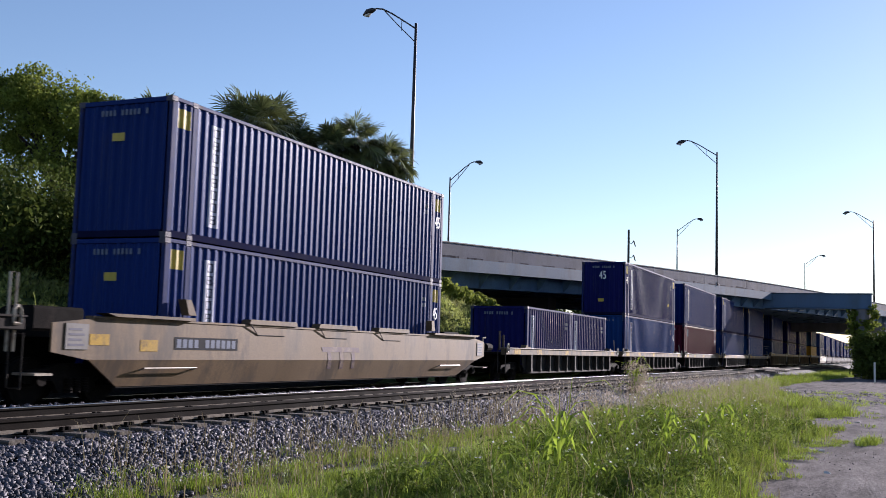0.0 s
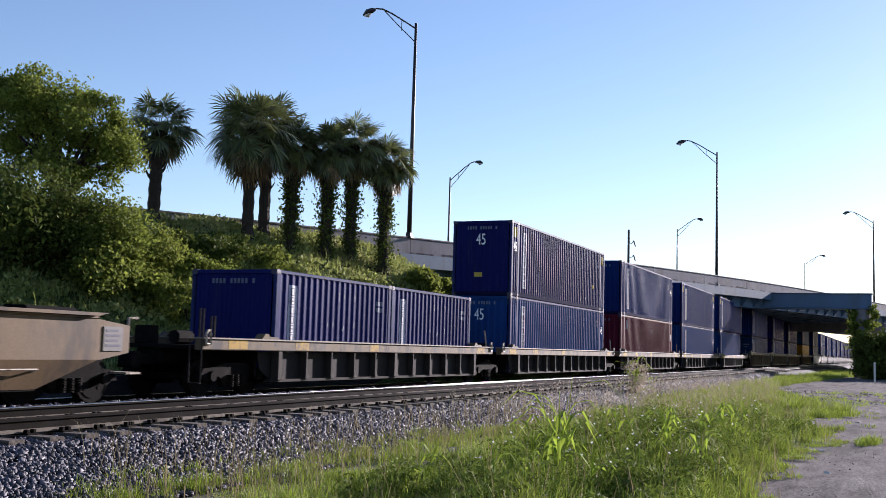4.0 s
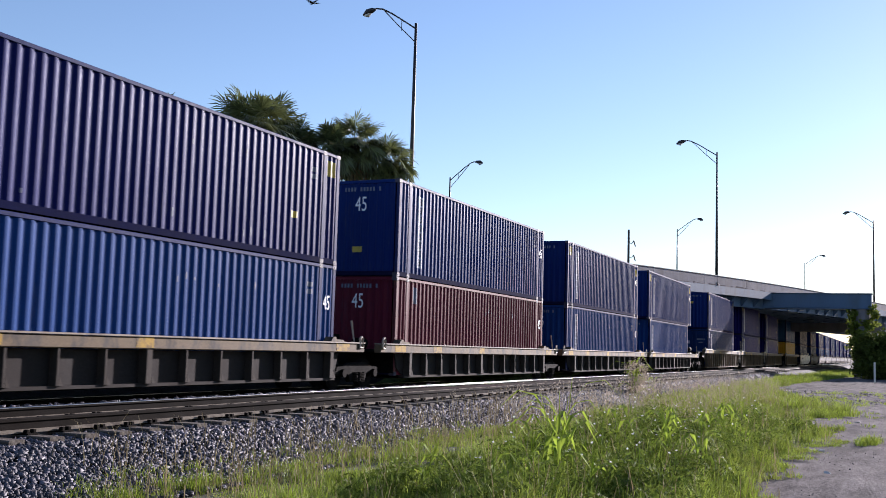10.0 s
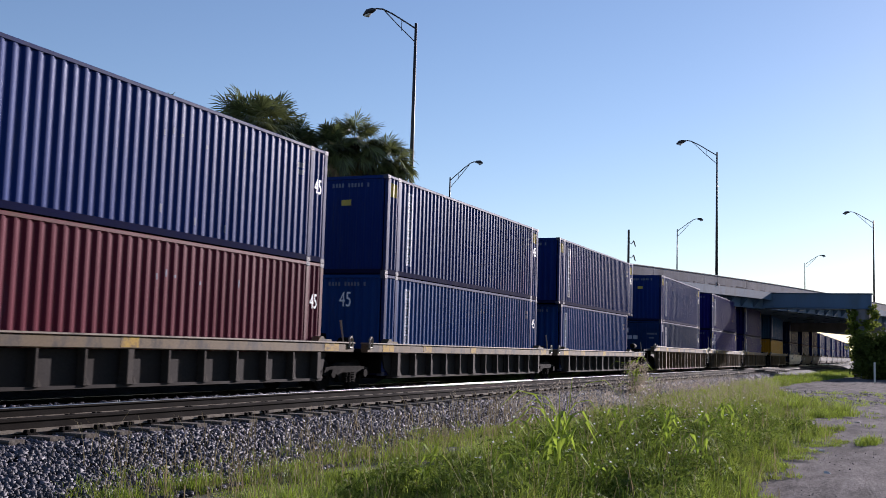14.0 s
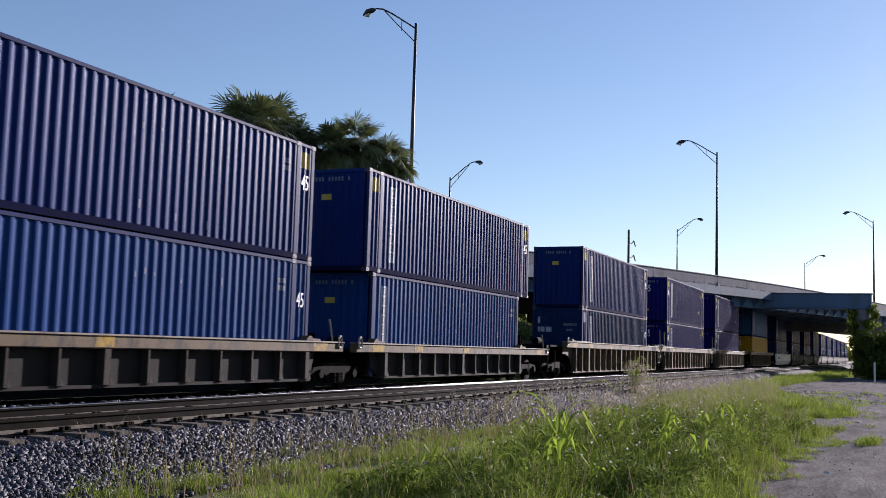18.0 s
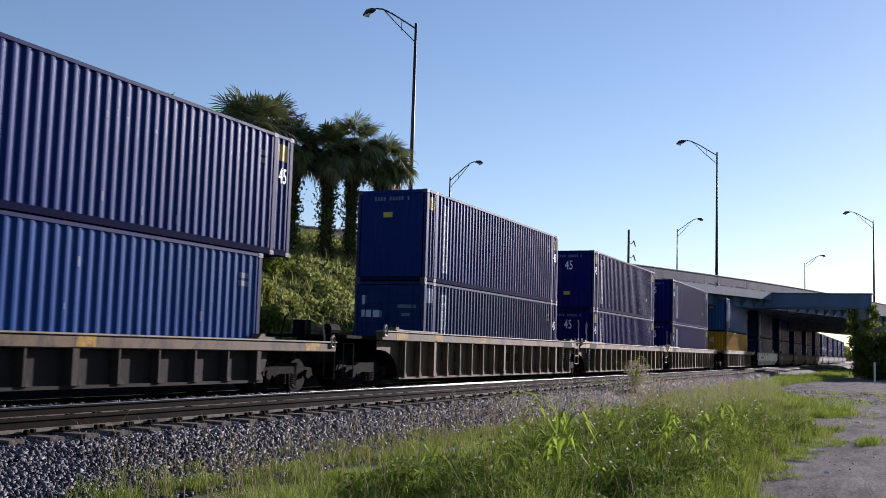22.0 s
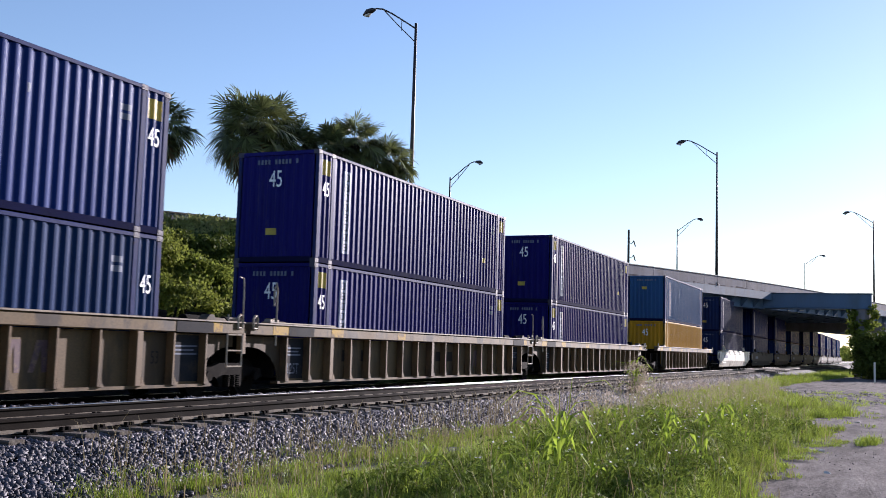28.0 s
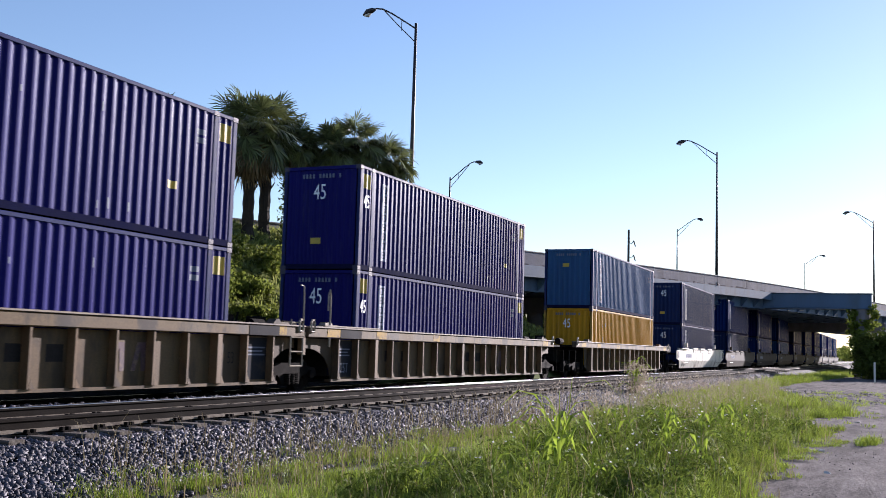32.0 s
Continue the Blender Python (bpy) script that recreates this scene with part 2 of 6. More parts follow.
# ---- geometry helpers ----
class Shape:
    """Collects polygons for one mesh."""

    def __init__(self):
        self.v, self.f = [], []

    def poly(self, pts, faces):
        o = len(self.v)
        self.v += [tuple(p) for p in pts]
        self.f += [tuple(i + o for i in f) for f in faces]
        return self

    def box(self, x0, x1, y0, y1, z0, z1, c=0.0):
        """A box; c chamfers the four edges along its longest side."""
        if not c:
            return self.poly([(x, y, z) for x in (x0, x1) for y in (y0, y1) for z in (z0, z1)],
                             [(0, 1, 3, 2), (4, 6, 7, 5), (0, 4, 5, 1), (2, 3, 7, 6), (0, 2, 6, 4), (1, 5, 7, 3)])
        d = (x1 - x0, y1 - y0, z1 - z0)
        k = d.index(max(d))
        lo, hi = [x0, y0, z0], [x1, y1, z1]
        a, b = [i for i in range(3) if i != k]
        ring = [(lo[a] + c, lo[b]), (hi[a] - c, lo[b]), (hi[a], lo[b] + c), (hi[a], hi[b] - c), (hi[a] - c, hi[b]), (lo[a] + c, hi[b]), (lo[a], hi[b] - c), (lo[a], lo[b] + c)]
        pts = []
        for e in (lo[k], hi[k]):
            for p, q in ring:
                t = [0, 0, 0]
                t[k], t[a], t[b] = e, p, q
                pts.append(t)
        return self.poly(pts, [tuple(range(8)), tuple(range(15, 7, -1))] + [(i, i + 8, (i + 1) % 8 + 8, (i + 1) % 8) for i in range(8)])

    def prism(self, outline, a0, a1, axis="y"):
        """An outline (two coordinates) drawn out along an axis from a0 to a1."""
        n = len(outline)
        def put(p, q, a):
            return {"x": (a, p, q), "y": (p, a, q), "z": (p, q, a)}[axis]
        return self.poly([put(p, q, a0) for p, q in outline] + [put(p, q, a1) for p, q in outline],
                         [tuple(range(n)), tuple(range(2 * n - 1, n - 1, -1))] + [(i, i + n, (i + 1) % n + n, (i + 1) % n) for i in range(n)])

    def tube(self, pts, r, sides=6):
        """A round bar along a line of points; r may be a list."""
        pts = [Vector(p) for p in pts]
        rs = r if isinstance(r, (list, tuple)) else [r] * len(pts)
        vs, fs = [], []
        for i, p in enumerate(pts):
            d = (pts[min(i + 1, len(pts) - 1)] - pts[max(i - 1, 0)]).normalized()
            a = d.orthogonal().normalized() if i == 0 else (a - d * a.dot(d)).normalized()
            b = d.cross(a)
            for k in range(sides):
                w = 2 * math.pi * k / sides
                vs.append(p + (a * math.cos(w) + b * math.sin(w)) * rs[i])
        for i in range(len(pts) - 1):
            for k in range(sides):
                fs.append((i * sides + k, i * sides + (k + 1) % sides, (i + 1) * sides + (k + 1) % sides, (i + 1) * sides + k))
        fs += [tuple(range(sides - 1, -1, -1)), tuple((len(pts) - 1) * sides + k for k in range(sides))]
        return self.poly(vs, fs)

    def mesh(self, name, material, smooth=False):
        me = bpy.data.meshes.new(name)
        me.from_pydata(self.v, [], self.f)
        me.materials.append(material)
        bm = bmesh.new()
        bm.from_mesh(me)
        bmesh.ops.recalc_face_normals(bm, faces=bm.faces)
        bm.to_mesh(me)
        bm.free()
        if smooth:
            for p in me.polygons:
                p.use_smooth = True
        return me


def cloud(name, verts, faces, material):
    """A mesh of very many small pieces from arrays."""
    me = bpy.data.meshes.new(name)
    faces = np.asarray(faces, dtype=np.int32)
    verts = np.asarray(verts, dtype=np.float32).reshape(-1, 3)
    n, k = faces.shape
    me.vertices.add(len(verts))
    me.vertices.foreach_set("co", verts.ravel())
    me.loops.add(n * k)
    me.loops.foreach_set("vertex_index", faces.ravel())
    me.polygons.add(n)
    me.polygons.foreach_set("loop_start", np.arange(0, n * k, k, dtype=np.int32))
    me.update(calc_edges=True)
    me.validate()
    me.materials.append(material)
    return me


def part(name, shape, material, parent, label="", m=None, smooth=False):
    me = shape.mesh(name, material, smooth) if isinstance(shape, Shape) else shape
    ob = new(name, me)
    ob.parent = parent
    if m is not None:
        ob.matrix_basis = m
    if label:
        ob["label"] = label
    if name.endswith("_marking") or name.endswith("_cluster"):
        ob["kind"] = "stuff"
    return ob


def thing(name, m, label, category, group="", kind=""):
    ob = new(name)
    ob.empty_display_size = 0.2
    ob.matrix_basis = m
    return tagged(ob, label, category, group, kind)


def letters(text, size):
    """A mesh of the built-in font's characters, lying in x and y, centred."""
    cu = bpy.data.curves.new("lettering", "FONT")
    cu.body, cu.size, cu.align_x, cu.align_y = text, size, "CENTER", "CENTER"
    ob = bpy.data.objects.new("lettering", cu)
    scene.collection.objects.link(ob)
    bpy.context.view_layer.update()
    me = bpy.data.meshes.new_from_object(ob.evaluated_get(bpy.context.evaluated_depsgraph_get()))
    bpy.data.objects.remove(ob)
    me.materials.clear()
    return me
# ---- the ground, one sheet to the horizon ----
def ground_height(x, y):
    return 0.035 * math.sin(x * 0.7 + y) * math.cos(y * 0.9 - x * 0.2) - 0.04


def dirt_edge(x):
    """Where the dirt road ends and the grass begins, seen along the road."""
    e = np.interp(x, [-20, 10, 13.2, 15, 18.2, 20.5, 22.5, 25, 27, 29, 30.5, 32, 34, 36, 39, 42, 47, 52, 56, 62, 70, 90, 104, 110, 114, 118, 125, 4000],
                  [1.2, 1.2, 1.45, 1.55, 1.6, 1.25, 1.0, 1.25, 1.9, 2.3, 2.1, 1.6, 1.3, 1.5, 2.7, 3.3, 4.4, 5.2, 6.1, 6.3, 6.1, 5.0, 4.2, 2.5, 0.8, -2.0, -6.0, -6.0])
    return e + 0.15 * math.sin(x * 1.9) + 0.12 * math.sin(x * 4.3 + 1)


def spaced(lo, hi, step, far, grow=1.35):
    a = list(np.arange(lo, hi + step / 2, step))
    d, p = step, hi
    while p < far:
        d *= grow
        p += d
        a.append(p)
    d, p = step, lo
    while p > -far:
        d *= grow
        p -= d
        a.insert(0, p)
    return a


gx, gy = spaced(0, 60, 0.8, 3500), spaced(-12, 30, 0.8, 3500)
verts = [(x, y, ground_height(x, y)) for x in gx for y in gy]
w = len(gy)
faces = [(i * w + j, (i + 1) * w + j, (i + 1) * w + j + 1, i * w + j + 1) for i in range(len(gx) - 1) for j in range(w - 1)]
tagged(new("ground", cloud("ground", verts, faces, M_DIRT)), "sandy grey-brown soil of the lot beside the railway", "ground", kind="structure")

# ---- the two tracks ----
NEAR_Y, NEAR_TOP = 10.25, 0.67     # centre line and rail top of the empty track
TRAIN_Y, TRAIN_TOP = 14.53, 0.43   # centre line and rail top under the train
TRACK_X0, TRACK_X1 = -30.0, 900.0


def bed(name, label, outline):
    s = Shape()
    xs = [TRACK_X0, 60, 150, 300, TRACK_X1]
    for a, b in zip(xs[:-1], xs[1:]):
        s.prism(outline, a, b, "x")
    tagged(new(name, s.mesh(name, M_BED)), label, "track bed", kind="structure")


bed("track_bed", "grey crushed-stone shoulder under the empty track",
    [(7.1, -0.25), (8.75, 0.37), (11.15, 0.38), (11.45, 0.55), (12.1, 0.55), (12.5, 0.14), (12.5, -0.25)])
bed("track_bed", "dark crushed-stone bed under the train",
    [(12.5, -0.25), (12.5, 0.14), (13.1, 0.20), (15.95, 0.20), (16.3, 0.78), (17.4, 0.85), (17.9, -0.25)])

RAIL = [(-0.07, -0.17), (0.07, -0.17), (0.07, -0.157), (0.012, -0.135), (0.012, -0.045), (0.036, -0.036), (0.036, -0.006), (0.026, 0.0),
        (-0.026, 0.0), (-0.036, -0.006), (-0.036, -0.036), (-0.012, -0.045), (-0.012, -0.135), (-0.07, -0.157)]


def rail(y, top, label, polished=True):
    """A steel rail: a rusty web blackened as shade, a foot paled as sunlit, and a polished running band on its head."""
    t = thing("rail", pose(0, y, top), label, "rail", "rails of the tracks")
    part("web", Shape().prism(RAIL, TRACK_X0, TRACK_X1, "x"), M_RAILSHADE, t)
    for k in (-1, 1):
        part("foot", Shape().prism([(k * p, q) for p, q in ((0.072, -0.17), (0.072, -0.156), (0.016, -0.131), (0.016, -0.17))], TRACK_X0, TRACK_X1, "x"), M_RAILFOOT, t, "dusty foot of the rail in a paler, sunlit tone")
    arc = [(0.024 + 0.0135 * math.sin(a), 0.003 - 0.0135 * (1 - math.cos(a))) for a in (math.pi / 2 * k / 9 for k in range(10))]
    head = [(-p, q) for p, q in reversed(arc)] + arc
    part("running_band", Shape().prism(head, TRACK_X0, TRACK_X1, "x"), M_RAILHEAD if polished else M_RAILSHADE, t, "running surface of the rail")
    return t


for y, lab in ((NEAR_Y - 0.75, "rusty steel rail of the empty track beside the grass"), (NEAR_Y + 0.75, "polished steel rail of the empty track")):
    rail(y, NEAR_TOP, lab, y > NEAR_Y)
for y in (TRAIN_Y - 0.75, TRAIN_Y + 0.75):
    rail(y, TRAIN_TOP, "steel rail under the container train")

tie_me = Shape().box(-0.115, 0.115, -1.3, 1.3, -0.17, 0, 0.012).mesh("tie", M_TIE)
plate_s = Shape()
for side in (0.0,):
    plate_s.box(-0.09, 0.09, side - 0.18, side + 0.18, 0.0, 0.02)
    for yy in (side - 0.115, side + 0.115):
        plate_s.box(-0.07, -0.03, yy - 0.03, yy + 0.03, 0.02, 0.062)
        plate_s.box(0.03, 0.07, yy - 0.03, yy + 0.03, 0.02, 0.062)
plate_me = plate_s.mesh("tie_plate", M_RAILSHADE)
rng = random.Random(5)
for yc, top, x0, count in ((NEAR_Y, NEAR_TOP, 6.0, 170), (TRAIN_Y, TRAIN_TOP, 8.0, 90)):
    for i in range(count):
        x = x0 + 0.56 * i
        t = thing("railway_tie", pose(x, yc + rng.uniform(-0.05, 0.05), top - 0.19, 0, 0, rng.uniform(-1.2, 1.2)),
                  "weathered grey wooden railway tie with spiked steel plates", "railway tie", "ties of the tracks")
        part("tie", tie_me, None, t)
        for side in (-0.75, 0.75):
            part("tie_plate", plate_me, None, t, "rusty spiked tie plate", pose(0, side, 0))


# crushed stone lying loose on the shoulder and between the rails
def stones(name, x0, x1, count, outline, size, label, seed):
    r = np.random.RandomState(seed)
    oct_v = np.array([(1, 0, 0), (-1, 0, 0), (0, 1, 0), (0, -1, 0), (0, 0, 1), (0, 0, -1)], float)
    oct_f = np.array([(0, 2, 4), (2, 1, 4), (1, 3, 4), (3, 0, 4), (2, 0, 5), (1, 2, 5), (3, 1, 5), (0, 3, 5)])
    ys, zs = np.array([p[0] for p in outline]), np.array([p[1] for p in outline])
    x = x0 + (x1 - x0) * r.rand(count) ** 1.5
    y = ys[0] + (ys[-1] - ys[0]) * r.rand(count)
    z = np.interp(y, ys, zs)
    sc = size * (0.55 + 0.9 * r.rand(count, 1)) * (0.65 + 0.7 * r.rand(count, 3))
    v = oct_v[None] * sc[:, None, :] * (0.75 + 0.5 * r.rand(count, 6, 1))
    q = r.randn(count, 3, 3)
    q, _ = np.linalg.qr(q)
    v = np.einsum("nij,nkj->nik", v, q)
    v += np.stack([x, y, z + 0.25 * size], 1)[:, None, :]
    f = oct_f[None] + 6 * np.arange(count)[:, None, None]
    tagged(new(name, cloud(name, v, f.reshape(-1, 3), M_STONE)), label, "gravel", kind="stuff")


stones("ballast_gravel", 5, 32, 34000, [(7.0, -0.02), (7.3, -0.05), (8.75, 0.39), (9.4, 0.42)], 0.034, "loose grey crushed stone on the track shoulder", 1)
stones("ballast_gravel", 32, 80, 12000, [(7.3, -0.05), (8.75, 0.39), (9.4, 0.42)], 0.042, "loose grey crushed stone further along the shoulder", 2)
stones("ballast_gravel", 8, 50, 7000, [(11.08, 0.42), (11.45, 0.56), (12.1, 0.56), (12.5, 0.15), (13.1, 0.22)], 0.04, "sunlit crushed stone between the two tracks", 3)
stones("ballast_gravel", 8, 40, 4500, [(9.6, 0.41), (10.9, 0.41)], 0.036, "crushed stone between the rails of the empty track", 4)

stones("road_pebbles", 9, 45, 1300, [(-4.0, -0.03), (1.4, -0.03)], 0.009, "small pebbles scattered on the dirt road", 6)

stones("road_clods", 43, 58, 700, [(0.0, -0.05), (5.2, -0.05)], 0.04, "dark clods and rubble lying on the dirt road", 7)

# ---- the highway bridge ----
BP, BE, BN = Vector((48.7, 23.3, 0)), Vector((0.976, -0.2186, 0)), Vector((0.2186, 0.976, 0))
DECK_W = 25.0


def bridge_top(s):
    """Height of the parapet's top along the bridge."""
    return 7.36 + 0.0345 * s - 0.00018 * s * s if s < 95 else 9.01


def along(s, n, z):
    return BP + BE * s + BN * n + Vector((0, 0, z))


def bridge_run(name, outline, s0, s1, step, material, parent, label=""):
    """A profile (across, down from the parapet's top) drawn along the bridge."""
    ss = list(np.arange(s0, s1 + 0.01, step))
    sh = Shape()
    k = len(outline)
    pts = [along(s, n, bridge_top(s) + z) for s in ss for n, z in outline]
    fs = [tuple(range(k)), tuple(range(len(pts) - 1, len(pts) - 1 - k, -1))]
    for i in range(len(ss) - 1):
        fs += [(i * k + j, (i + 1) * k + j, (i + 1) * k + (j + 1) % k, i * k + (j + 1) % k) for j in range(k)]
    sh.poly(pts, fs)
    return part(name, sh, material, parent, label)


bridge = thing("highway_bridge", pose(0, 0, 0), "long skewed highway overpass with concrete parapets on blue-grey steel girders", "bridge", kind="structure")
PAR = [(0.0, -1.0), (0.0, -0.08), (0.06, 0.0), (0.24, 0.0), (0.28, -0.1), (0.34, -0.55), (0.5, -0.75), (0.5, -1.0)]
s = -40.0
while s < 180:
    bridge_run("parapet", PAR, s, s + 9.97, 9.97, M_CONC, bridge)
    bridge_run("far_parapet", [(DECK_W - n, z) for n, z in reversed(PAR)], s, s + 9.97, 9.97, M_CONC, bridge)
    s += 10.0
bridge_run("parapet_cap", [(-0.03, -0.02), (-0.03, 0.035), (0.28, 0.035), (0.28, -0.02)], -40, 180, 10, M_POLE, bridge, "dark rusted metal rail on the parapet")
bridge_run("deck", [(-0.05, -1.28), (-0.05, -1.0), (DECK_W + 0.05, -1.0), (DECK_W + 0.05, -1.28)], -40, 180, 10, M_CONC, bridge, "stained concrete deck slab")
bridge_run("roadway", [(0.5, -0.995), (0.5, -0.93), (DECK_W - 0.5, -0.93), (DECK_W - 0.5, -0.995)], -40, 180, 10, M_ASPH, bridge)
bridge_run("fascia_channel", [(-0.09, -1.58), (-0.09, -0.86), (-0.052, -0.86), (-0.052, -1.3), (0.14, -1.3), (0.14, -1.58)], -1, 180, 10, M_GIRD, bridge, "pale blue-grey steel fascia channel")
for n in (0.75, 5.6, 10.2, 14.8, 19.4, 24.0):
    bridge_run("girder", [(n - 0.2, -2.45), (n + 0.2, -2.45), (n + 0.2, -2.41), (n + 0.02, -2.40), (n + 0.02, -1.33), (n + 0.2, -1.32), (n + 0.2, -1.29),
                          (n - 0.2, -1.29), (n - 0.2, -1.32), (n - 0.02, -1.33), (n - 0.02, -2.40), (n - 0.2, -2.41)], -1, 180, 10, M_GIRD, bridge)
stain_r = random.Random(14)
s = -2.0
while s < 90:
    ln, hi = stain_r.uniform(0.4, 2.2), stain_r.uniform(0.05, 0.16)
    bridge_run("soot_stain", [(-0.004, -0.855), (-0.004, -0.855 + hi), (-0.0005, -0.855 + hi), (-0.0005, -0.855)], s, s + ln, ln, M_SOOT, bridge, "dark soot stain on the parapet")
    s += ln + stain_r.uniform(0.2, 2.0)
# outriggers that carry the overhang, and cross frames
for i in range(53):
    s = 1.0 + 3.3 * i
    z = bridge_top(s)
    b = Shape()
    o = [(0.0, -1.60), (0.62, -2.36), (0.73, -2.36), (0.73, -1.59), (0.0, -1.59)]
    b.poly([along(s + d, n, z + h) for d in (-0.03, 0.03) for n, h in o], [(0, 1, 2, 3, 4), (9, 8, 7, 6, 5)] + [(k, k + 5, (k + 1) % 5 + 5, (k + 1) % 5) for k in range(5)])
    part("outrigger", b, M_GIRD, bridge)
    if i % 2 == 0:
        f = Shape()
        for n in (1.0, 5.6, 10.2, 14.8, 19.4):
            f.tube([along(s, n, z - 1.5), along(s, n + 4.6, z - 2.3)], 0.06, 4)
            f.tube([along(s, n, z - 2.3), along(s, n + 4.6, z - 1.5)], 0.06, 4)
        part("cross_frame", f, M_GIRD, bridge)


def column(x, y, top, r=0.75):
    ring = [(x + r * math.cos(a * math.pi / 8), y + r * math.sin(a * math.pi / 8)) for a in range(16)]
    return Shape().prism(ring, -0.3, top, "z")


# the straddle bent whose cap beam reaches over both tracks
CAPX = 104.0
bent = thing("straddle_bent", pose(0, 0, 0), "blue steel cap beam over the tracks on vine-grown concrete columns", "bridge pier", kind="structure")
cap = Shape().box(CAPX, CAPX + 1.6, 1.9, 24.0, 6.43, 7.80, 0.05)
part("cap_beam", cap, M_CAP, bent)
for k in range(10):
    y = 2.0 + 2.17 * k
    part("stiffener", Shape().box(CAPX - 0.05, CAPX - 0.001, y - 0.05, y + 0.05, 6.48, 7.75), M_CAP, bent)
part("top_flange", Shape().box(CAPX - 0.15, CAPX + 1.75, 1.8, 24.1, 7.802, 7.86), M_CAP, bent)
part("bottom_flange", Shape().box(CAPX - 0.15, CAPX + 1.75, 1.8, 24.1, 6.37, 6.428), M_CAP, bent)
part("column", column(CAPX + 0.8, 2.8, 6.37), M_CONC, bent)
part("column", column(CAPX + 0.8, 22.0, 6.37), M_CONC, bent)
# piers further along, under the deck
for s0, ns in ((26.0, (8, 16, 23)), (104.0, (3, 22))):
    z = bridge_top(s0) - 2.46
    pier = thing("pier", pose(0, 0, 0), "concrete hammerhead pier under the overpass", "bridge pier", "piers of the overpass", "structure")
    c = Shape()
    pts = [along(s0 + d, n, z + h) for n in (6.5 if s0 < 60 else 0.4, 24.6) for d, h in ((-0.6, -1.2), (0.6, -1.2), (0.6, 0), (-0.6, 0))]
    c.poly(pts, [(0, 1, 2, 3), (7, 6, 5, 4)] + [(k, k + 4, (k + 1) % 4 + 4, (k + 1) % 4) for k in range(4)])
    part("pier_cap", c, M_CONC, pier)
    for n in ns:
        p = along(s0, n, 0)
        part("column", column(p.x, p.y, z - 1.2, 0.6), M_CONC, pier)
# abutment wall
ab = Shape()
pts = [along(s, n, z) for s in (-2.2, -1.2) for n, z in ((0.1, 0), (DECK_W - 0.1, 0), (DECK_W - 0.1, 6.2), (0.1, 6.0))]
ab.poly(pts, [(0, 1, 2, 3), (7, 6, 5, 4)] + [(k, k + 4, (k + 1) % 4 + 4, (k + 1) % 4) for k in range(4)])
tagged(new("abutment", ab.mesh("abutment", M_CONC)), "concrete abutment wall at the end of the overpass", "bridge abutment", kind="structure")


# ---- the embankment that carries the road ----
def bank_height(x, y):
    d = Vector((x, y, 0)) - BP
    s, n = d.dot(BE), d.dot(BN)
    top = bridge_top(max(s, -60)) - float(np.interp(s, [-14, -9, -5.5, -1], [0.55, 0.7, 0.95, 1.7]))
    out = math.hypot(max(0.0, 0.2 - n), max(0.0, s - BANK_END) * 0.5)
    if n > DECK_W + 1:
        out = max(out, n - DECK_W - 1)
    bump = 0.28 * noise.noise((x * 0.35, y * 0.35, 3)) + 0.12 * noise.noise((x * 1.1, y * 1.1, 7))
    return min(top, top - 0.65 * (out - 2.0)) + bump * min(1, out) if out > 0 else top


BANK_END = -5.0
bx, by = np.arange(-40, 75, 0.8), np.arange(14, 62, 0.8)
bv = [(x, y, max(-0.6, bank_height(x, y))) for x in bx for y in by]
w = len(by)
bf = []
for i in range(len(bx) - 1):
    for j in range(w - 1):
        q = (i * w + j, (i + 1) * w + j, (i + 1) * w + j + 1, i * w + j + 1)
        if max(bv[k][2] for k in q) > -0.3:
            bf.append(q)
bank = new("embankment", cloud("embankment", bv, bf, mat("embankment_turf", (0.10, 0.125, 0.040), 0.95, 0, 0.3, 1.2, 12, 0.6, (0.05, 0.065, 0.02), 0.5, 0.6, 0.05)))
tagged(bank, "overgrown earth embankment carrying the highway", "embankment", kind="structure")


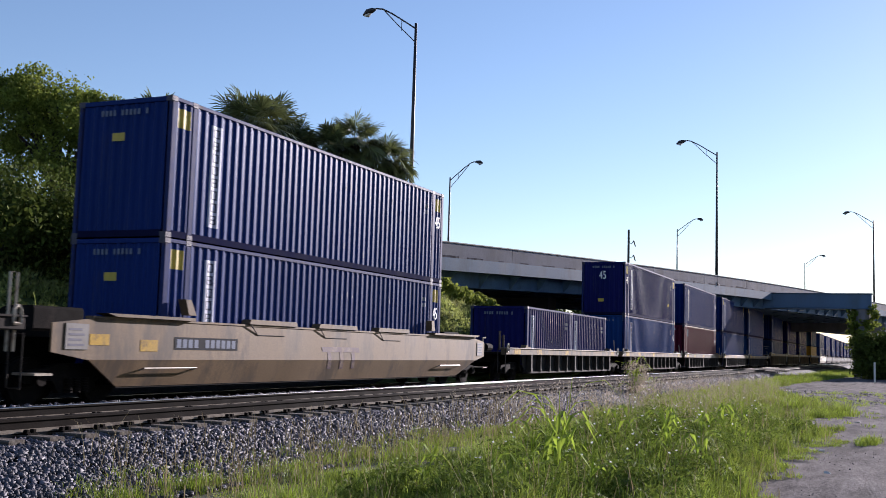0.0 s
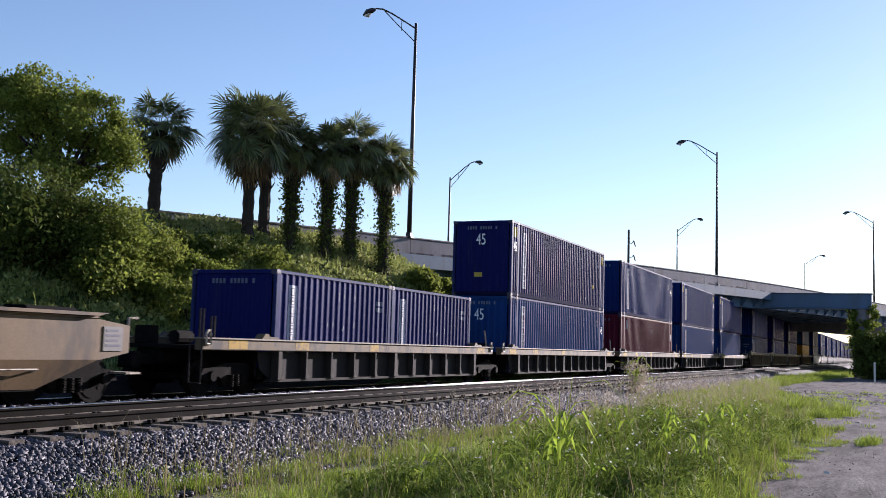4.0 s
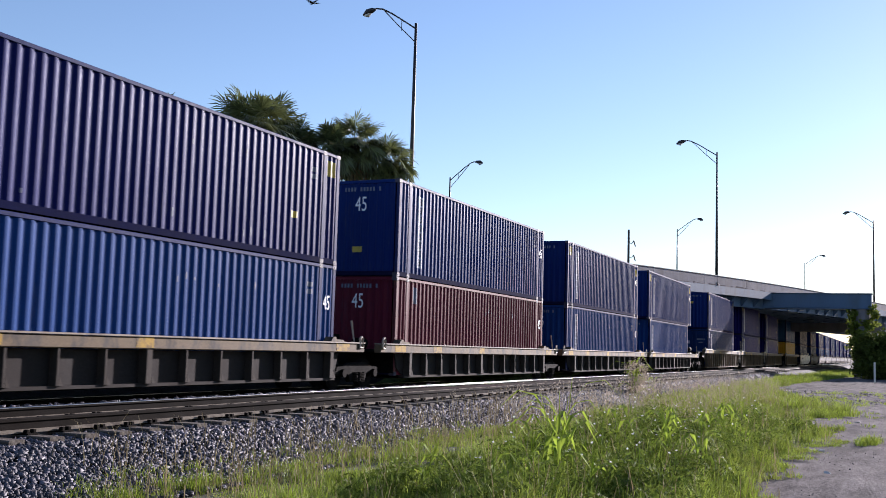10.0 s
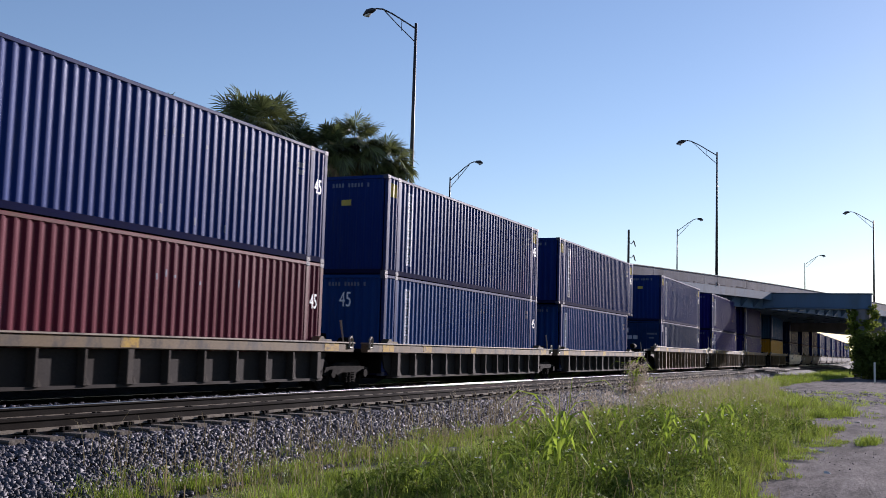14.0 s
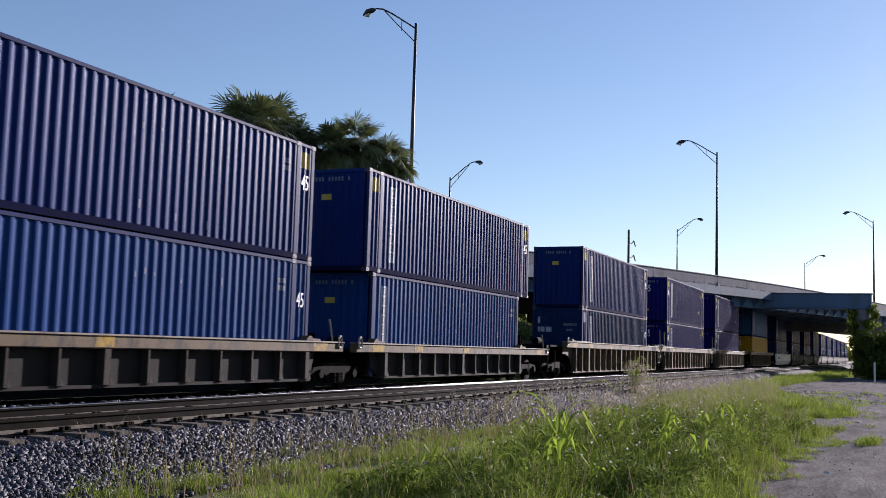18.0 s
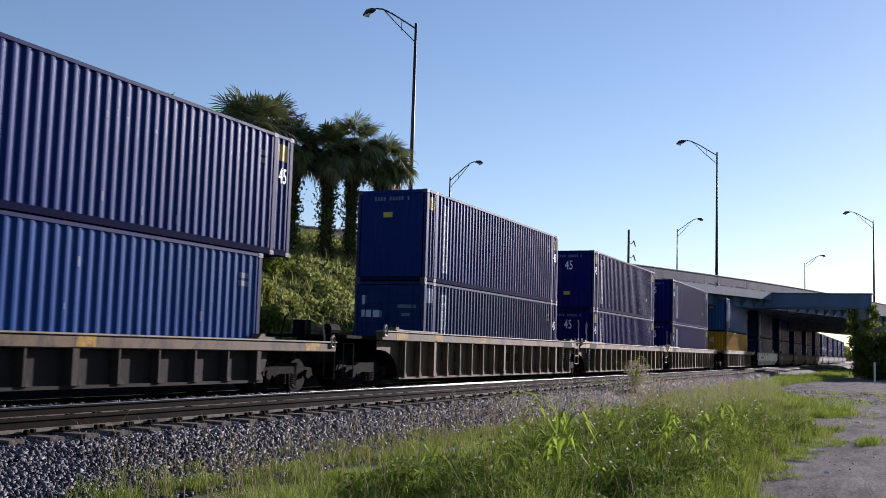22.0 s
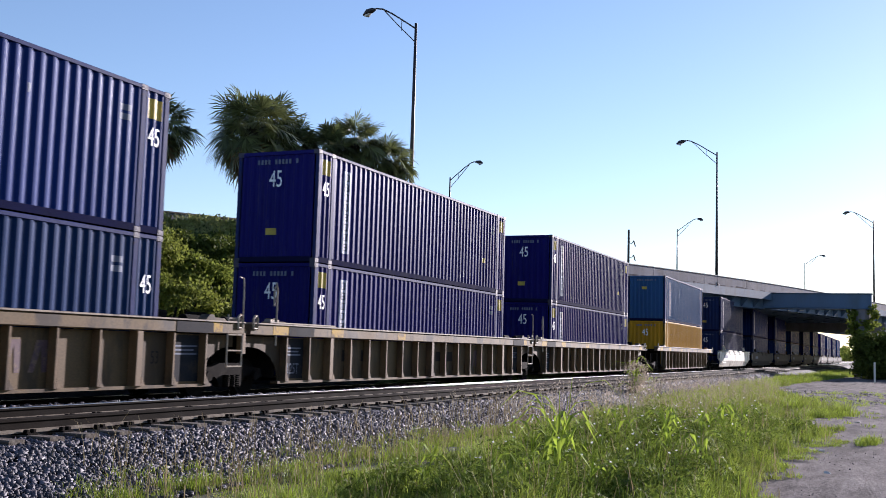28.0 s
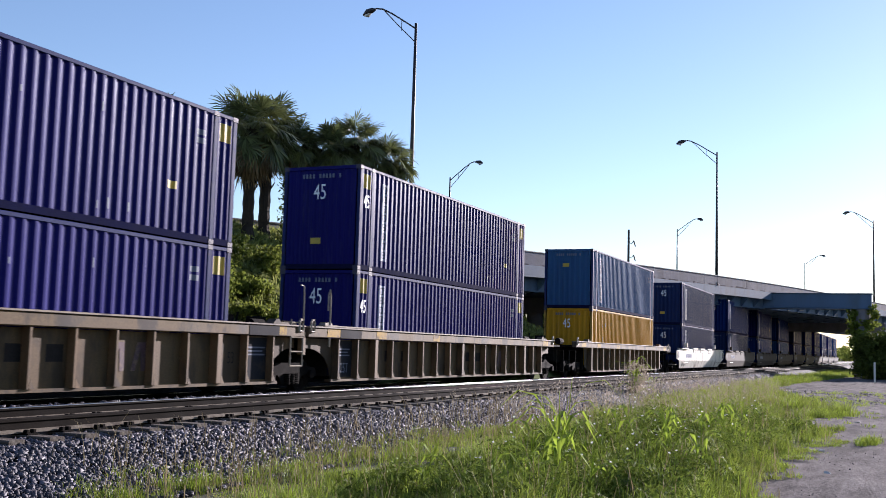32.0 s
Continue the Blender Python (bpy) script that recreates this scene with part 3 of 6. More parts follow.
# ---- street lamps on the bridge ----
def street_lamp(s, n, reach, drop, label):
    base = along(s, n, bridge_top(s) - 0.02 - drop)
    t = thing("street_lamp", Matrix.Translation(base), label, "street lamp", "street lamps of the highway")
    part("base_plate", Shape().box(-0.22, 0.22, -0.22, 0.22, 0, 0.06).box(-0.13, 0.13, -0.13, 0.13, 0.06, 0.3, 0.02), M_POLE, t)
    part("mast", Shape().tube([(0, 0, 0.05), (0, 0, 6), (0, 0, 11.65)], [0.13, 0.10, 0.07], 10), M_POLE, t, smooth=True)
    d = BN * reach
    arm = [d * 0.0 + Vector((0, 0, 11.35)), d * 0.5 + Vector((0, 0, 12.45)), d * 0.72 + Vector((0, 0, 12.85)), d * 0.84 + Vector((0, 0, 12.95)), d * 0.92 + Vector((0, 0, 12.93))]
    part("arm", Shape().tube(arm, 0.045, 6), M_POLE, t)
    part("brace", Shape().tube([Vector((0, 0, 10.6)), d * 0.36 + Vector((0, 0, 11.7)), d * 0.70 + Vector((0, 0, 12.8))], 0.03, 6), M_POLE, t)
    part("spacer", Shape().tube([d * 0.3 + Vector((0, 0, 11.4)), d * 0.3 + Vector((0, 0, 12.0))], 0.02, 5), M_POLE, t)
    hd = d * 1.02 + Vector((0, 0, 12.80))
    u = d.normalized()
    part("lamp_head", Shape().tube([hd - u * 0.5 + Vector((0, 0, 0.12)), hd - u * 0.3 + Vector((0, 0, 0.12)), hd + u * 0.1 + Vector((0, 0, 0.05)), hd + u * 0.42 + Vector((0, 0, -0.06))], [0.05, 0.13, 0.19, 0.05], 10), M_POLE, t, smooth=True)
    part("lens", Shape().tube([hd - u * 0.15 + Vector((0, 0, 0.0)), hd + u * 0.08 + Vector((0, 0, -0.1)), hd + u * 0.33 + Vector((0, 0, -0.10))], [0.06, 0.15, 0.05], 10), M_GLASS, t, "frosted glass lens", smooth=True)


for s, drop in ((0.0, 0.0), (43.0, 0.8), (96.5, 1.05)):
    street_lamp(s, 0.12, 3.3, drop, "tall dark street lamp with a braced arm on the parapet, unlit")
for s, drop in ((37.5, 1.9), (91.6, 1.6), (149.2, 1.5)):
    street_lamp(s, DECK_W - 0.12, -3.3, drop, "dark street lamp on the far parapet of the highway, unlit")

# a utility pole behind the bridge
up = thing("utility_pole", pose(126.4, 30.3, 0), "dark wooden utility pole with short insulator brackets", "utility pole")
part("pole", Shape().tube([(0, 0, -0.3), (0, 0, 17.0)], [0.2, 0.13], 8), M_WOODPOLE, up)
for z in (13.6, 15.4):
    part("bracket", Shape().tube([(0, 0, z), (0.2, -0.35, z - 0.15), (0.25, -0.6, z + 0.25)], 0.05, 5), M_WOODPOLE, up)
    part("insulator", Shape().tube([(0.25, -0.6, z + 0.2), (0.3, -0.8, z - 0.5)], 0.07, 6), M_WOODPOLE, up)
# ---- the train ----
LEN45, LEN40, LEN20, WIDE, HIGH = 13.716, 12.192, 6.058, 2.438, 2.896
PITCH_RIB, RIB_D = 0.278, 0.036
MOVERS = []


def wall_profile(a, b):
    """Points (along, depth) of a corrugated steel wall from a to b with rolled bends: depth 0 is the outer face."""
    n = max(1, round((b - a - 0.07) / PITCH_RIB))
    k = (b - a - 0.062) / n
    pts = [(a, 0.0)]
    for i in range(n):
        o, q = a + i * k, k / PITCH_RIB
        pts += [(o + 0.050 * q, 0.0), (o + 0.058 * q, 0.0015), (o + 0.122 * q, 0.0345), (o + 0.130 * q, RIB_D), (o + 0.202 * q, RIB_D), (o + 0.210 * q, 0.0345), (o + 0.270 * q, 0.0015), (o + 0.278 * q, 0.0)]
    pts.append((b, 0.0))
    return pts


def clip_profile(pts, a, b):
    xs, ds = [p[0] for p in pts], [p[1] for p in pts]
    return [(a, float(np.interp(a, xs, ds)))] + [p for p in pts if a < p[0] < b] + [(b, float(np.interp(b, xs, ds)))]


def sheet(pts, z0, z1, y, inward, thick=0.004, lift=0.0):
    """A corrugated sheet along x; inward is +1 or -1 in y."""
    s = Shape()
    k = len(pts)
    front = [(p, y + inward * (d - lift), z) for z in (z0, z1) for p, d in pts]
    back = [(p, y + inward * (d - lift + thick), z) for z in (z0, z1) for p, d in pts]
    s.poly(front, [(i, i + 1, k + i + 1, k + i) for i in range(k - 1)])
    s.poly(back, [(i, k + i, k + i + 1, i + 1) for i in range(k - 1)])
    return s


TEXT45 = {}


def text45(size, material):
    key = (size, material.name)
    if key not in TEXT45:
        me = letters("45", size)
        me.materials.append(material)
        TEXT45[key] = me
    return TEXT45[key]


def container(name, length, paint_m, edge_m, label, marks, doors=False):
    """An ISO box: corrugated sides and end, rails, posts and castings. x runs back from its leading end, y is centred, z up from its base."""
    t = thing(name, pose(0, 0, 0), label, "shipping container", "containers on the train")
    hw = WIDE / 2
    inner = 0.762 if length > 13 else 0.0
    H = HIGH if length > 7 else 2.591
    profs = []
    for sgn in (-1, 1):
        y = sgn * (hw - 0.012)
        spans = [(0.16, inner - 0.085), (inner + 0.085, length - inner - 0.085), (length - inner + 0.085, length - 0.16)] if inner else [(0.16, length - 0.16)]
        for a, b in spans:
            pr = wall_profile(a, b)
            if sgn < 0:
                profs.append(pr)
            part("side_panel", sheet(pr, 0.15, H - 0.09, y, -sgn), paint_m, t)
        part("top_rail", Shape().box(0.16, length - 0.16, sgn * hw - (0.06 if sgn > 0 else 0), sgn * hw + (0.06 if sgn < 0 else 0), H - 0.095, H - 0.012, 0.01), edge_m, t)
        part("bottom_rail", Shape().box(0.16, length - 0.16, sgn * (hw - 0.003) - (0.05 if sgn > 0 else 0), sgn * (hw - 0.003) + (0.05 if sgn < 0 else 0), 0.02, 0.155), M_MAROON if paint_m is M_MAROON else M_YELLOW if paint_m is M_YELLOW else M_DARKRAIL, t)
        for x0 in ([0.0, length - 0.16] + ([inner - 0.085, length - inner - 0.085] if inner else [])):
            ys = sorted((sgn * (hw + 0.002), sgn * (hw - 0.10)))
            part("corner_post" if x0 in (0.0, length - 0.16) else "support_post", Shape().box(x0, x0 + 0.16, ys[0], ys[1], 0.12, H - 0.12, 0.02), edge_m, t)
            for z0 in (0.0, H - 0.118):
                ys2 = sorted((sgn * (hw + 0.005), sgn * (hw - 0.157)))
                c = Shape().box(x0 - 0.003, x0 + 0.163, ys2[0], ys2[1], z0, z0 + 0.118, 0.012)
                if sgn < 0:
                    c.box(x0 + 0.045, x0 + 0.115, ys2[0] - 0.004, ys2[0] + 0.02, z0 + 0.03, z0 + 0.085, 0.012)
                part("corner_casting", c, M_CAST, t)
    part("roof", Shape().box(0.1, length - 0.1, -hw + 0.05, hw - 0.05, H - 0.05, H - 0.02), M_ROOF, t)
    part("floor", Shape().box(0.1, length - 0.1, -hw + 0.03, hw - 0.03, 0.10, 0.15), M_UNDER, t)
    # leading end
    if doors:
        for y0, y1 in ((-hw + 0.12, -0.01), (0.01, hw - 0.12)):
            d = part("door", Shape().box(0.04, 0.09, y0, y1, 0.14, H - 0.12), paint_m, t)
            for k in range(4):
                z = 0.32 + 0.62 * k
                part("door_rib", Shape().box(0.015, 0.04, y0 + 0.06, y1 - 0.06, z, z + 0.30, 0.01), paint_m, d)
            for yy in (y0 + 0.28, y1 - 0.28):
                part("lock_rod", Shape().tube([(0.0, yy, 0.14), (0.0, yy, H - 0.12)], 0.018, 6), M_STEEL_EDGE, d)
        for y0, y1, z0, z1 in ((0.25, 0.55, 1.75, 1.98), (0.62, 0.95, 1.75, 1.98), (0.80, 0.95, 2.15, 2.45)):
            part("door_sticker", Shape().box(0.008, 0.014, y0, y1, z0, z1), M_STRIP, t, "white door sticker")
        part("code_marking", Shape().box(0.008, 0.014, -0.95, -0.30, 2.05, 2.16).box(0.008, 0.014, -0.75, -0.45, 1.80, 1.90).box(0.008, 0.014, -0.9, -0.3, 0.9, 1.2), M_PALE, t, "faded code lettering")
    else:
        pr = wall_profile(-hw + 0.14, hw - 0.14)
        k = len(pr)
        e = Shape()
        for off in (0.02, 0.026):
            e.poly([(off + d, p, z) for z in (0.15, H - 0.09) for p, d in pr], [(i, i + 1, k + i + 1, k + i) for i in range(k - 1)])
        part("end_panel", e, paint_m, t)
        bars = Shape()
        y = 0.62
        for k in range(12):
            if k not in (4, 10):
                bars.box(0.012, 0.018, y - 0.06, y, H - 0.34, H - 0.22)
            y -= 0.105
        part("code_marking", bars, M_PALE, t, "faded code lettering")
        if "45" in marks:
            ob = part("length_mark", text45(0.62, M_WHITE), None, t, "white figures 45", Matrix.Translation((0.012, 0.05, 2.15)) @ pose(0, 0, 0, 90, 0, -90) @ Matrix.Diagonal((0.66, 1.0, 1, 1)))
        zy = 0.72 if "45" in marks else 2.02
        if length > 7:
            part("warning_decal", Shape().box(0.012, 0.017, -0.02, 0.30, zy, zy + 0.17), M_DECAL, t, "yellow warning decal")
    part("end_header", Shape().box(0.0, 0.1, -hw + 0.15, hw - 0.15, H - 0.11, H - 0.01, 0.01), paint_m, t)
    part("end_sill", Shape().box(0.0, 0.1, -hw + 0.15, hw - 0.15, 0.02, 0.16, 0.01), M_DARKRAIL, t)
    # trailing end: two plain door leaves
    for y0, y1 in ((-hw + 0.12, -0.005), (0.005, hw - 0.12)):
        part("door", Shape().box(length - 0.09, length - 0.04, y0, y1, 0.14, H - 0.12), paint_m, t)
    part("end_header", Shape().box(length - 0.1, length, -hw + 0.15, hw - 0.15, H - 0.11, H - 0.01, 0.01), paint_m, t)
    part("end_sill", Shape().box(length - 0.1, length, -hw + 0.15, hw - 0.15, 0.02, 0.14, 0.01), paint_m, t)
    # painted marks on the near side follow the corrugation
    y = -(hw - 0.012)
    main = profs[1] if inner else profs[0]
    if "strip" in marks:
        a = (inner + 0.60) if inner else 0.62
        w_ = 0.36
        part("name_strip", sheet(clip_profile(main, a, a + w_), 0.36, H - 0.34, y, 1, 0.001, 0.003), M_STRIP, t, "dulled white name strip with dark plain blocks")
        s = Shape()
        for i, z in enumerate(np.linspace(H - 0.50, 0.53, 8)):
            strokes = [(0.07, 0.105, z - 0.10, z + 0.10), (w_ - 0.105, w_ - 0.07, z - 0.10, z + 0.10), (0.105, w_ - 0.105, z + 0.07, z + 0.10), (0.105, w_ - 0.105, z - 0.10, z - 0.07)]
            if i % 3 == 1:
                strokes.append((0.105, w_ - 0.105, z - 0.015, z + 0.015))
            for x0, x1, z0, z1 in strokes:
                b_ = sheet(clip_profile(main, a + x0, a + x1), z0, z1, y, 1, 0.001, 0.0055)
                s.poly(b_.v, b_.f)
        part("name_marking", s, M_BAR, t)
        xb = length - (inner if inner else 0.2) - 0.65
        q = clip_profile(main, xb, xb + 0.34)
        s = Shape()
        for z0, z1 in ((H - 0.62, H - 0.50), (H - 0.80, H - 0.68)):
            b_ = sheet(q, z0, z1, y, 1, 0.001, 0.003)
            s.poly(b_.v, b_.f)
        part("code_marking", s, M_PALE, t, "faded code lettering")
    if "yellow" in marks and inner:
        for a, b in ((0.22, 0.62), (length - 0.62, length - 0.22)):
            pr = profs[0] if a < 1 else profs[2]
            part("warning_label", sheet(clip_profile(pr, a, b), H - 0.62, H - 0.22, y, 1, 0.001, 0.003), M_DECAL, t, "yellow height-warning label")
    if ("front45" in marks or "rear45" in marks) and inner:
        for x in ([0.42] if "front45" in marks else [length - 0.42]):
            part("length_mark", text45(0.52, M_WHITE), None, t, "white figures 45", Matrix.Translation((x, y - 0.006, H - 1.0)) @ pose(0, 0, 0, 90, 0, 0) @ Matrix.Diagonal((0.66, 1.0, 1, 1)))
    rs = random.Random(int(length * 10) + len(marks))
    for k in range(9):
        xs = rs.uniform(2.0, length - 2.0)
        xs = max(p[0] for p in main if p[0] <= xs and p[1] == 0.0) - 0.03
        z0 = rs.choice((0.3, 0.34, 1.2, 2.0)) + rs.uniform(0, 0.15)
        part("paint_scrape", sheet(clip_profile(main, xs, xs + rs.uniform(0.03, 0.07)), z0, min(H - 0.2, z0 + rs.uniform(0.05, 0.22)), y, 1, 0.001, 0.003), M_PALE, t, "pale scrape on a rib")
    if "placard" in marks:
        part("placard", sheet(clip_profile(profs[0], 0.22, 0.64), H - 0.66, H - 0.2, y, 1, 0.001, 0.003), M_STRIP, t, "white placard beside the doors")
    if "shield" in marks and inner:
        q = clip_profile(main, 1.25, 1.45)
        part("carrier_mark", sheet(q, H - 0.75, H - 0.25, y, 1, 0.001, 0.003), M_PALE, t, "small pale carrier mark")
    if "spot" in marks:
        xs = length - inner - 1.5
        part("spot_decal", sheet(clip_profile(main, xs, xs + 0.28), 1.0, 1.16, y, 1, 0.001, 0.003), M_DECAL, t, "small yellow decal")
    return t


KINDS = {}


def box_on(kind, u, z):
    """One container of a kind with its leading end at u on the train and its base at height z."""
    length, paint_m, edge_m, label, marks, doors = BOXES[kind]
    m = pose(0, 0, -50)
    if kind not in KINDS:
        KINDS[kind] = container("shipping_container", length, paint_m, edge_m, label, marks, doors)
        t = KINDS[kind]
    else:
        t = copy_thing(KINDS[kind], m)
    MOVERS.append((t, u, z))
    return t


BOXES = {
    "navy": (LEN45, M_NAVY, M_STEEL_EDGE, "dark navy corrugated steel container with a white name strip", ("strip", "45", "front45", "yellow", "spot"), False),
    "mid": (LEN45, M_MID, M_STEEL_EDGE, "blue corrugated steel container with yellow height labels", ("strip", "yellow", "rear45"), False),
    "mid45": (LEN45, M_MID, M_STEEL_EDGE, "blue corrugated steel container marked 45 on its end", ("strip", "45", "rear45"), False),
    "bright": (LEN45, M_BRIGHT, M_STEEL_EDGE, "bright blue corrugated steel container marked 45", ("strip", "45", "rear45"), False),
    "bright40": (LEN40, M_BRIGHT, M_STEEL_EDGE, "bright blue forty-foot corrugated container", ("strip",), False),
    "twenty": (LEN20, M_NAVY, M_STEEL_EDGE, "short dark blue twenty-foot corrugated container", ("strip",), False),
    "maroon": (LEN45, M_MAROON, M_MAROON_EDGE, "faded maroon corrugated steel container marked 45", ("45", "rear45", "shield"), False),
    "violet": (LEN45, M_VIOLET, M_STEEL_EDGE, "violet-blue corrugated steel container marked 45", ("strip", "45", "front45", "yellow", "spot"), False),
    "doors": (LEN45, M_DOORS, M_STEEL_EDGE, "dark blue container travelling with its locked doors ahead", ("strip", "rear45", "spot", "placard"), True),
    "light": (LEN45, M_LIGHT, M_STEEL_EDGE, "light blue corrugated steel container", ("strip",), False),
    "ochre": (LEN45, M_YELLOW, M_YELLOW_EDGE, "ochre-yellow corrugated steel container marked 45", ("45",), False),
    "slate": (LEN45, M_SLATE, M_STEEL_EDGE, "slate-blue corrugated steel container marked 45", ("45", "strip"), False),
}


# ---- railway cars; z from the rail's top, x back from the car's leading end ----
WHEELS = []
wheel_s = Shape()
ring = lambda r, n=20: [(r * math.cos(2 * math.pi * i / n), r * math.sin(2 * math.pi * i / n)) for i in range(n)]
wheel_s.prism(ring(0.42), -0.06, 0.05, "y").prism(ring(0.445), 0.05, 0.085, "y")
wheel_s.prism(ring(0.33), -0.075, -0.062, "y").prism(ring(0.12, 10), -0.12, -0.076, "y")
for k in range(3):
    w_ = 2 * math.pi * k / 3
    wheel_s.box(0.2 * math.cos(w_) - 0.03, 0.2 * math.cos(w_) + 0.03, -0.085, -0.077, 0.2 * math.sin(w_) - 0.03, 0.2 * math.sin(w_) + 0.03)
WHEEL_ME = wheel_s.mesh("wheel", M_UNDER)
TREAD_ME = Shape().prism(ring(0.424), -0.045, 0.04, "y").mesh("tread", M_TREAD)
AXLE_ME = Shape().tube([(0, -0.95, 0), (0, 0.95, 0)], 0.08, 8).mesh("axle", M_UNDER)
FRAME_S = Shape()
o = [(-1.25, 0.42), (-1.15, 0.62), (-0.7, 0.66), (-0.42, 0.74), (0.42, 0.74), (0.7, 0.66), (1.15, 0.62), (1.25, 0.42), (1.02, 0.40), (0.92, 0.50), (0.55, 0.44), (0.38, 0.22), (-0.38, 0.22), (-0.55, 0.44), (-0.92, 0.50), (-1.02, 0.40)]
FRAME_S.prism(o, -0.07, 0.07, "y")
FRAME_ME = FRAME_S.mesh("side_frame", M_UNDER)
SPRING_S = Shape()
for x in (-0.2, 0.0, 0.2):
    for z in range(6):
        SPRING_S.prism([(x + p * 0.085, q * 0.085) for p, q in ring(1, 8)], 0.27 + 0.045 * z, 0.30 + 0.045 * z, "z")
SPRING_ME = SPRING_S.mesh("spring_nest", M_RAILSHADE)
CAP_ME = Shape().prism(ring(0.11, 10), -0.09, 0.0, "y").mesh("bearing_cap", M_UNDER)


def truck(parent, x):
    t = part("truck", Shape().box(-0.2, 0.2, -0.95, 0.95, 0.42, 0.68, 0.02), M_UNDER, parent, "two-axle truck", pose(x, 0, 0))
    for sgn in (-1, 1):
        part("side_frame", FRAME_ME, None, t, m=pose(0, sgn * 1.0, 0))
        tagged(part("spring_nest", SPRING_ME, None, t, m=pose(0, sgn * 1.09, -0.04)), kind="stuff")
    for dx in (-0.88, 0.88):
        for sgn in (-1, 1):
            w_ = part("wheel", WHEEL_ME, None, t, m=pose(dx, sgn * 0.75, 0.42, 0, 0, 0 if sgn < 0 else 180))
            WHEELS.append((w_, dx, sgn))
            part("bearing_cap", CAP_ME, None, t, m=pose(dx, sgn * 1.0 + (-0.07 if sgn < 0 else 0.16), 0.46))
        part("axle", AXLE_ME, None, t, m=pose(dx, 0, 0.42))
    return t


def loop_rail(pts, r=0.018):
    return Shape().tube(pts, r, 6)


def ribbed_car(length, well0, well1, sill0, sill1, foot, plate_m, rib_m, sill_m, rib_step, label, trucks, panels=(), ladders=(), yellow=True, name="well_car", skirts=False, platforms=(0.0, 0.0)):
    """One unit of an articulated stack car. The wells run from well0 to well1; heights are over the rail."""
    t = thing(name, pose(0, 0, 0), label, "railway car", "cars of the train")
    for sgn in (-1, 1):
        def yb(a, b):
            return sorted((sgn * a, sgn * b))
        y0, y1 = yb(1.48, 1.27)
        part("side_sill", Shape().box(0.0, length, y0, y1, sill0, sill1 - 0.042, 0.02), sill_m, t)
        part("sill_flange", Shape().box(0.0, length, *yb(1.515, 1.255), sill1 - 0.04, sill1, 0.008), M_LIP if sill_m is M_SILL else sill_m, t, "top flange painted paler as sunlit" if sill_m is M_SILL else "")
        y0, y1 = yb(1.262, 1.234)
        r = sill0 - 0.02
        o = [(well0, foot), (well1, foot), (well1 + 0.45, foot + 0.25), (well1 + 0.6, r), (well0 - 0.6, r), (well0 - 0.45, foot + 0.25)]
        if skirts:
            # the plate runs on over the trucks and is cut away in an arch round the wheels
            bow = [(math.cos(a), math.sin(a)) for a in (math.pi / 2 * k / 6 for k in range(7))]
            o = [(well0 - 1.15 + 1.15 * c_, foot + 0.80 * s_) for c_, s_ in reversed(bow)] + [(well1 + 1.0 - 1.0 * c_, foot + 0.80 * s_) for c_, s_ in bow] + [(length - 0.1, foot + 0.80), (length - 0.1, r), (0.1, r), (0.1, foot + 0.80)]
        part("side_plate", Shape().prism(o, y0, y1, "y"), plate_m, t)
        n = int((well1 - well0) / rib_step)
        for i in range(n + 1):
            x = well0 + 0.08 + (well1 - well0 - 0.16) * i / n
            big = i in ((2, n // 2, n - 2) if skirts else (0, n // 2, n))
            wd = 0.085 if big else 0.032
            y0, y1 = yb(1.47 if big else 1.45, 1.263)
            s = Shape().box(x - wd, x + wd, y0, y1, foot + 0.03, sill0 - 0.004, 0.01)
            s.prism([(x + wd, foot + 0.03), (x + wd + 0.12, foot + 0.03), (x + wd, foot + 0.2)], y0, y1, "y")
            part("rib", s, rib_m, t)
        y0, y1 = yb(1.40, 1.20)
        part("bottom_chord", Shape().box(well0 - 0.2, well1 + 0.2, y0, y1, foot - 0.03, foot + 0.03), plate_m, t)
        if yellow:
            for x0, wd in ((0.9, 0.7), (3.6, 0.6), (7.4, 0.5), (length - 1.5, 0.7)):
                y0, y1 = yb(1.484, 1.478)
                part("yellow_stripe", Shape().box(x0, x0 + wd, y0, y1, sill0 + 0.03, sill1 - 0.03), M_SILLY, t)
        for x in (0.12, length - 0.22):
            y = sgn * 1.5
            z = sill1 - 0.12
            part("grab_iron", loop_rail([(x - 0.05, y, z - 0.02), (x - 0.05, y, z + 0.20), (x, y, z + 0.26), (x + 0.06, y, z + 0.26), (x + 0.1, y, z + 0.20), (x + 0.1, y, z - 0.02), (x - 0.05, y, z - 0.02)], 0.032), M_PIPE, t)
        for x in (well0 - 0.35, well1 + 0.2):
            y0, y1 = yb(1.46, 1.24)
            part("corner_guide", Shape().prism([(x - 0.35, sill1 + 0.002), (x + 0.35, sill1 + 0.002), (x + 0.30, sill1 + 0.05), (x - 0.05, sill1 + 0.06), (x - 0.10, sill1 + 0.12), (x - 0.22, sill1 + 0.12)], y0, y1, "y"), sill_m, t)
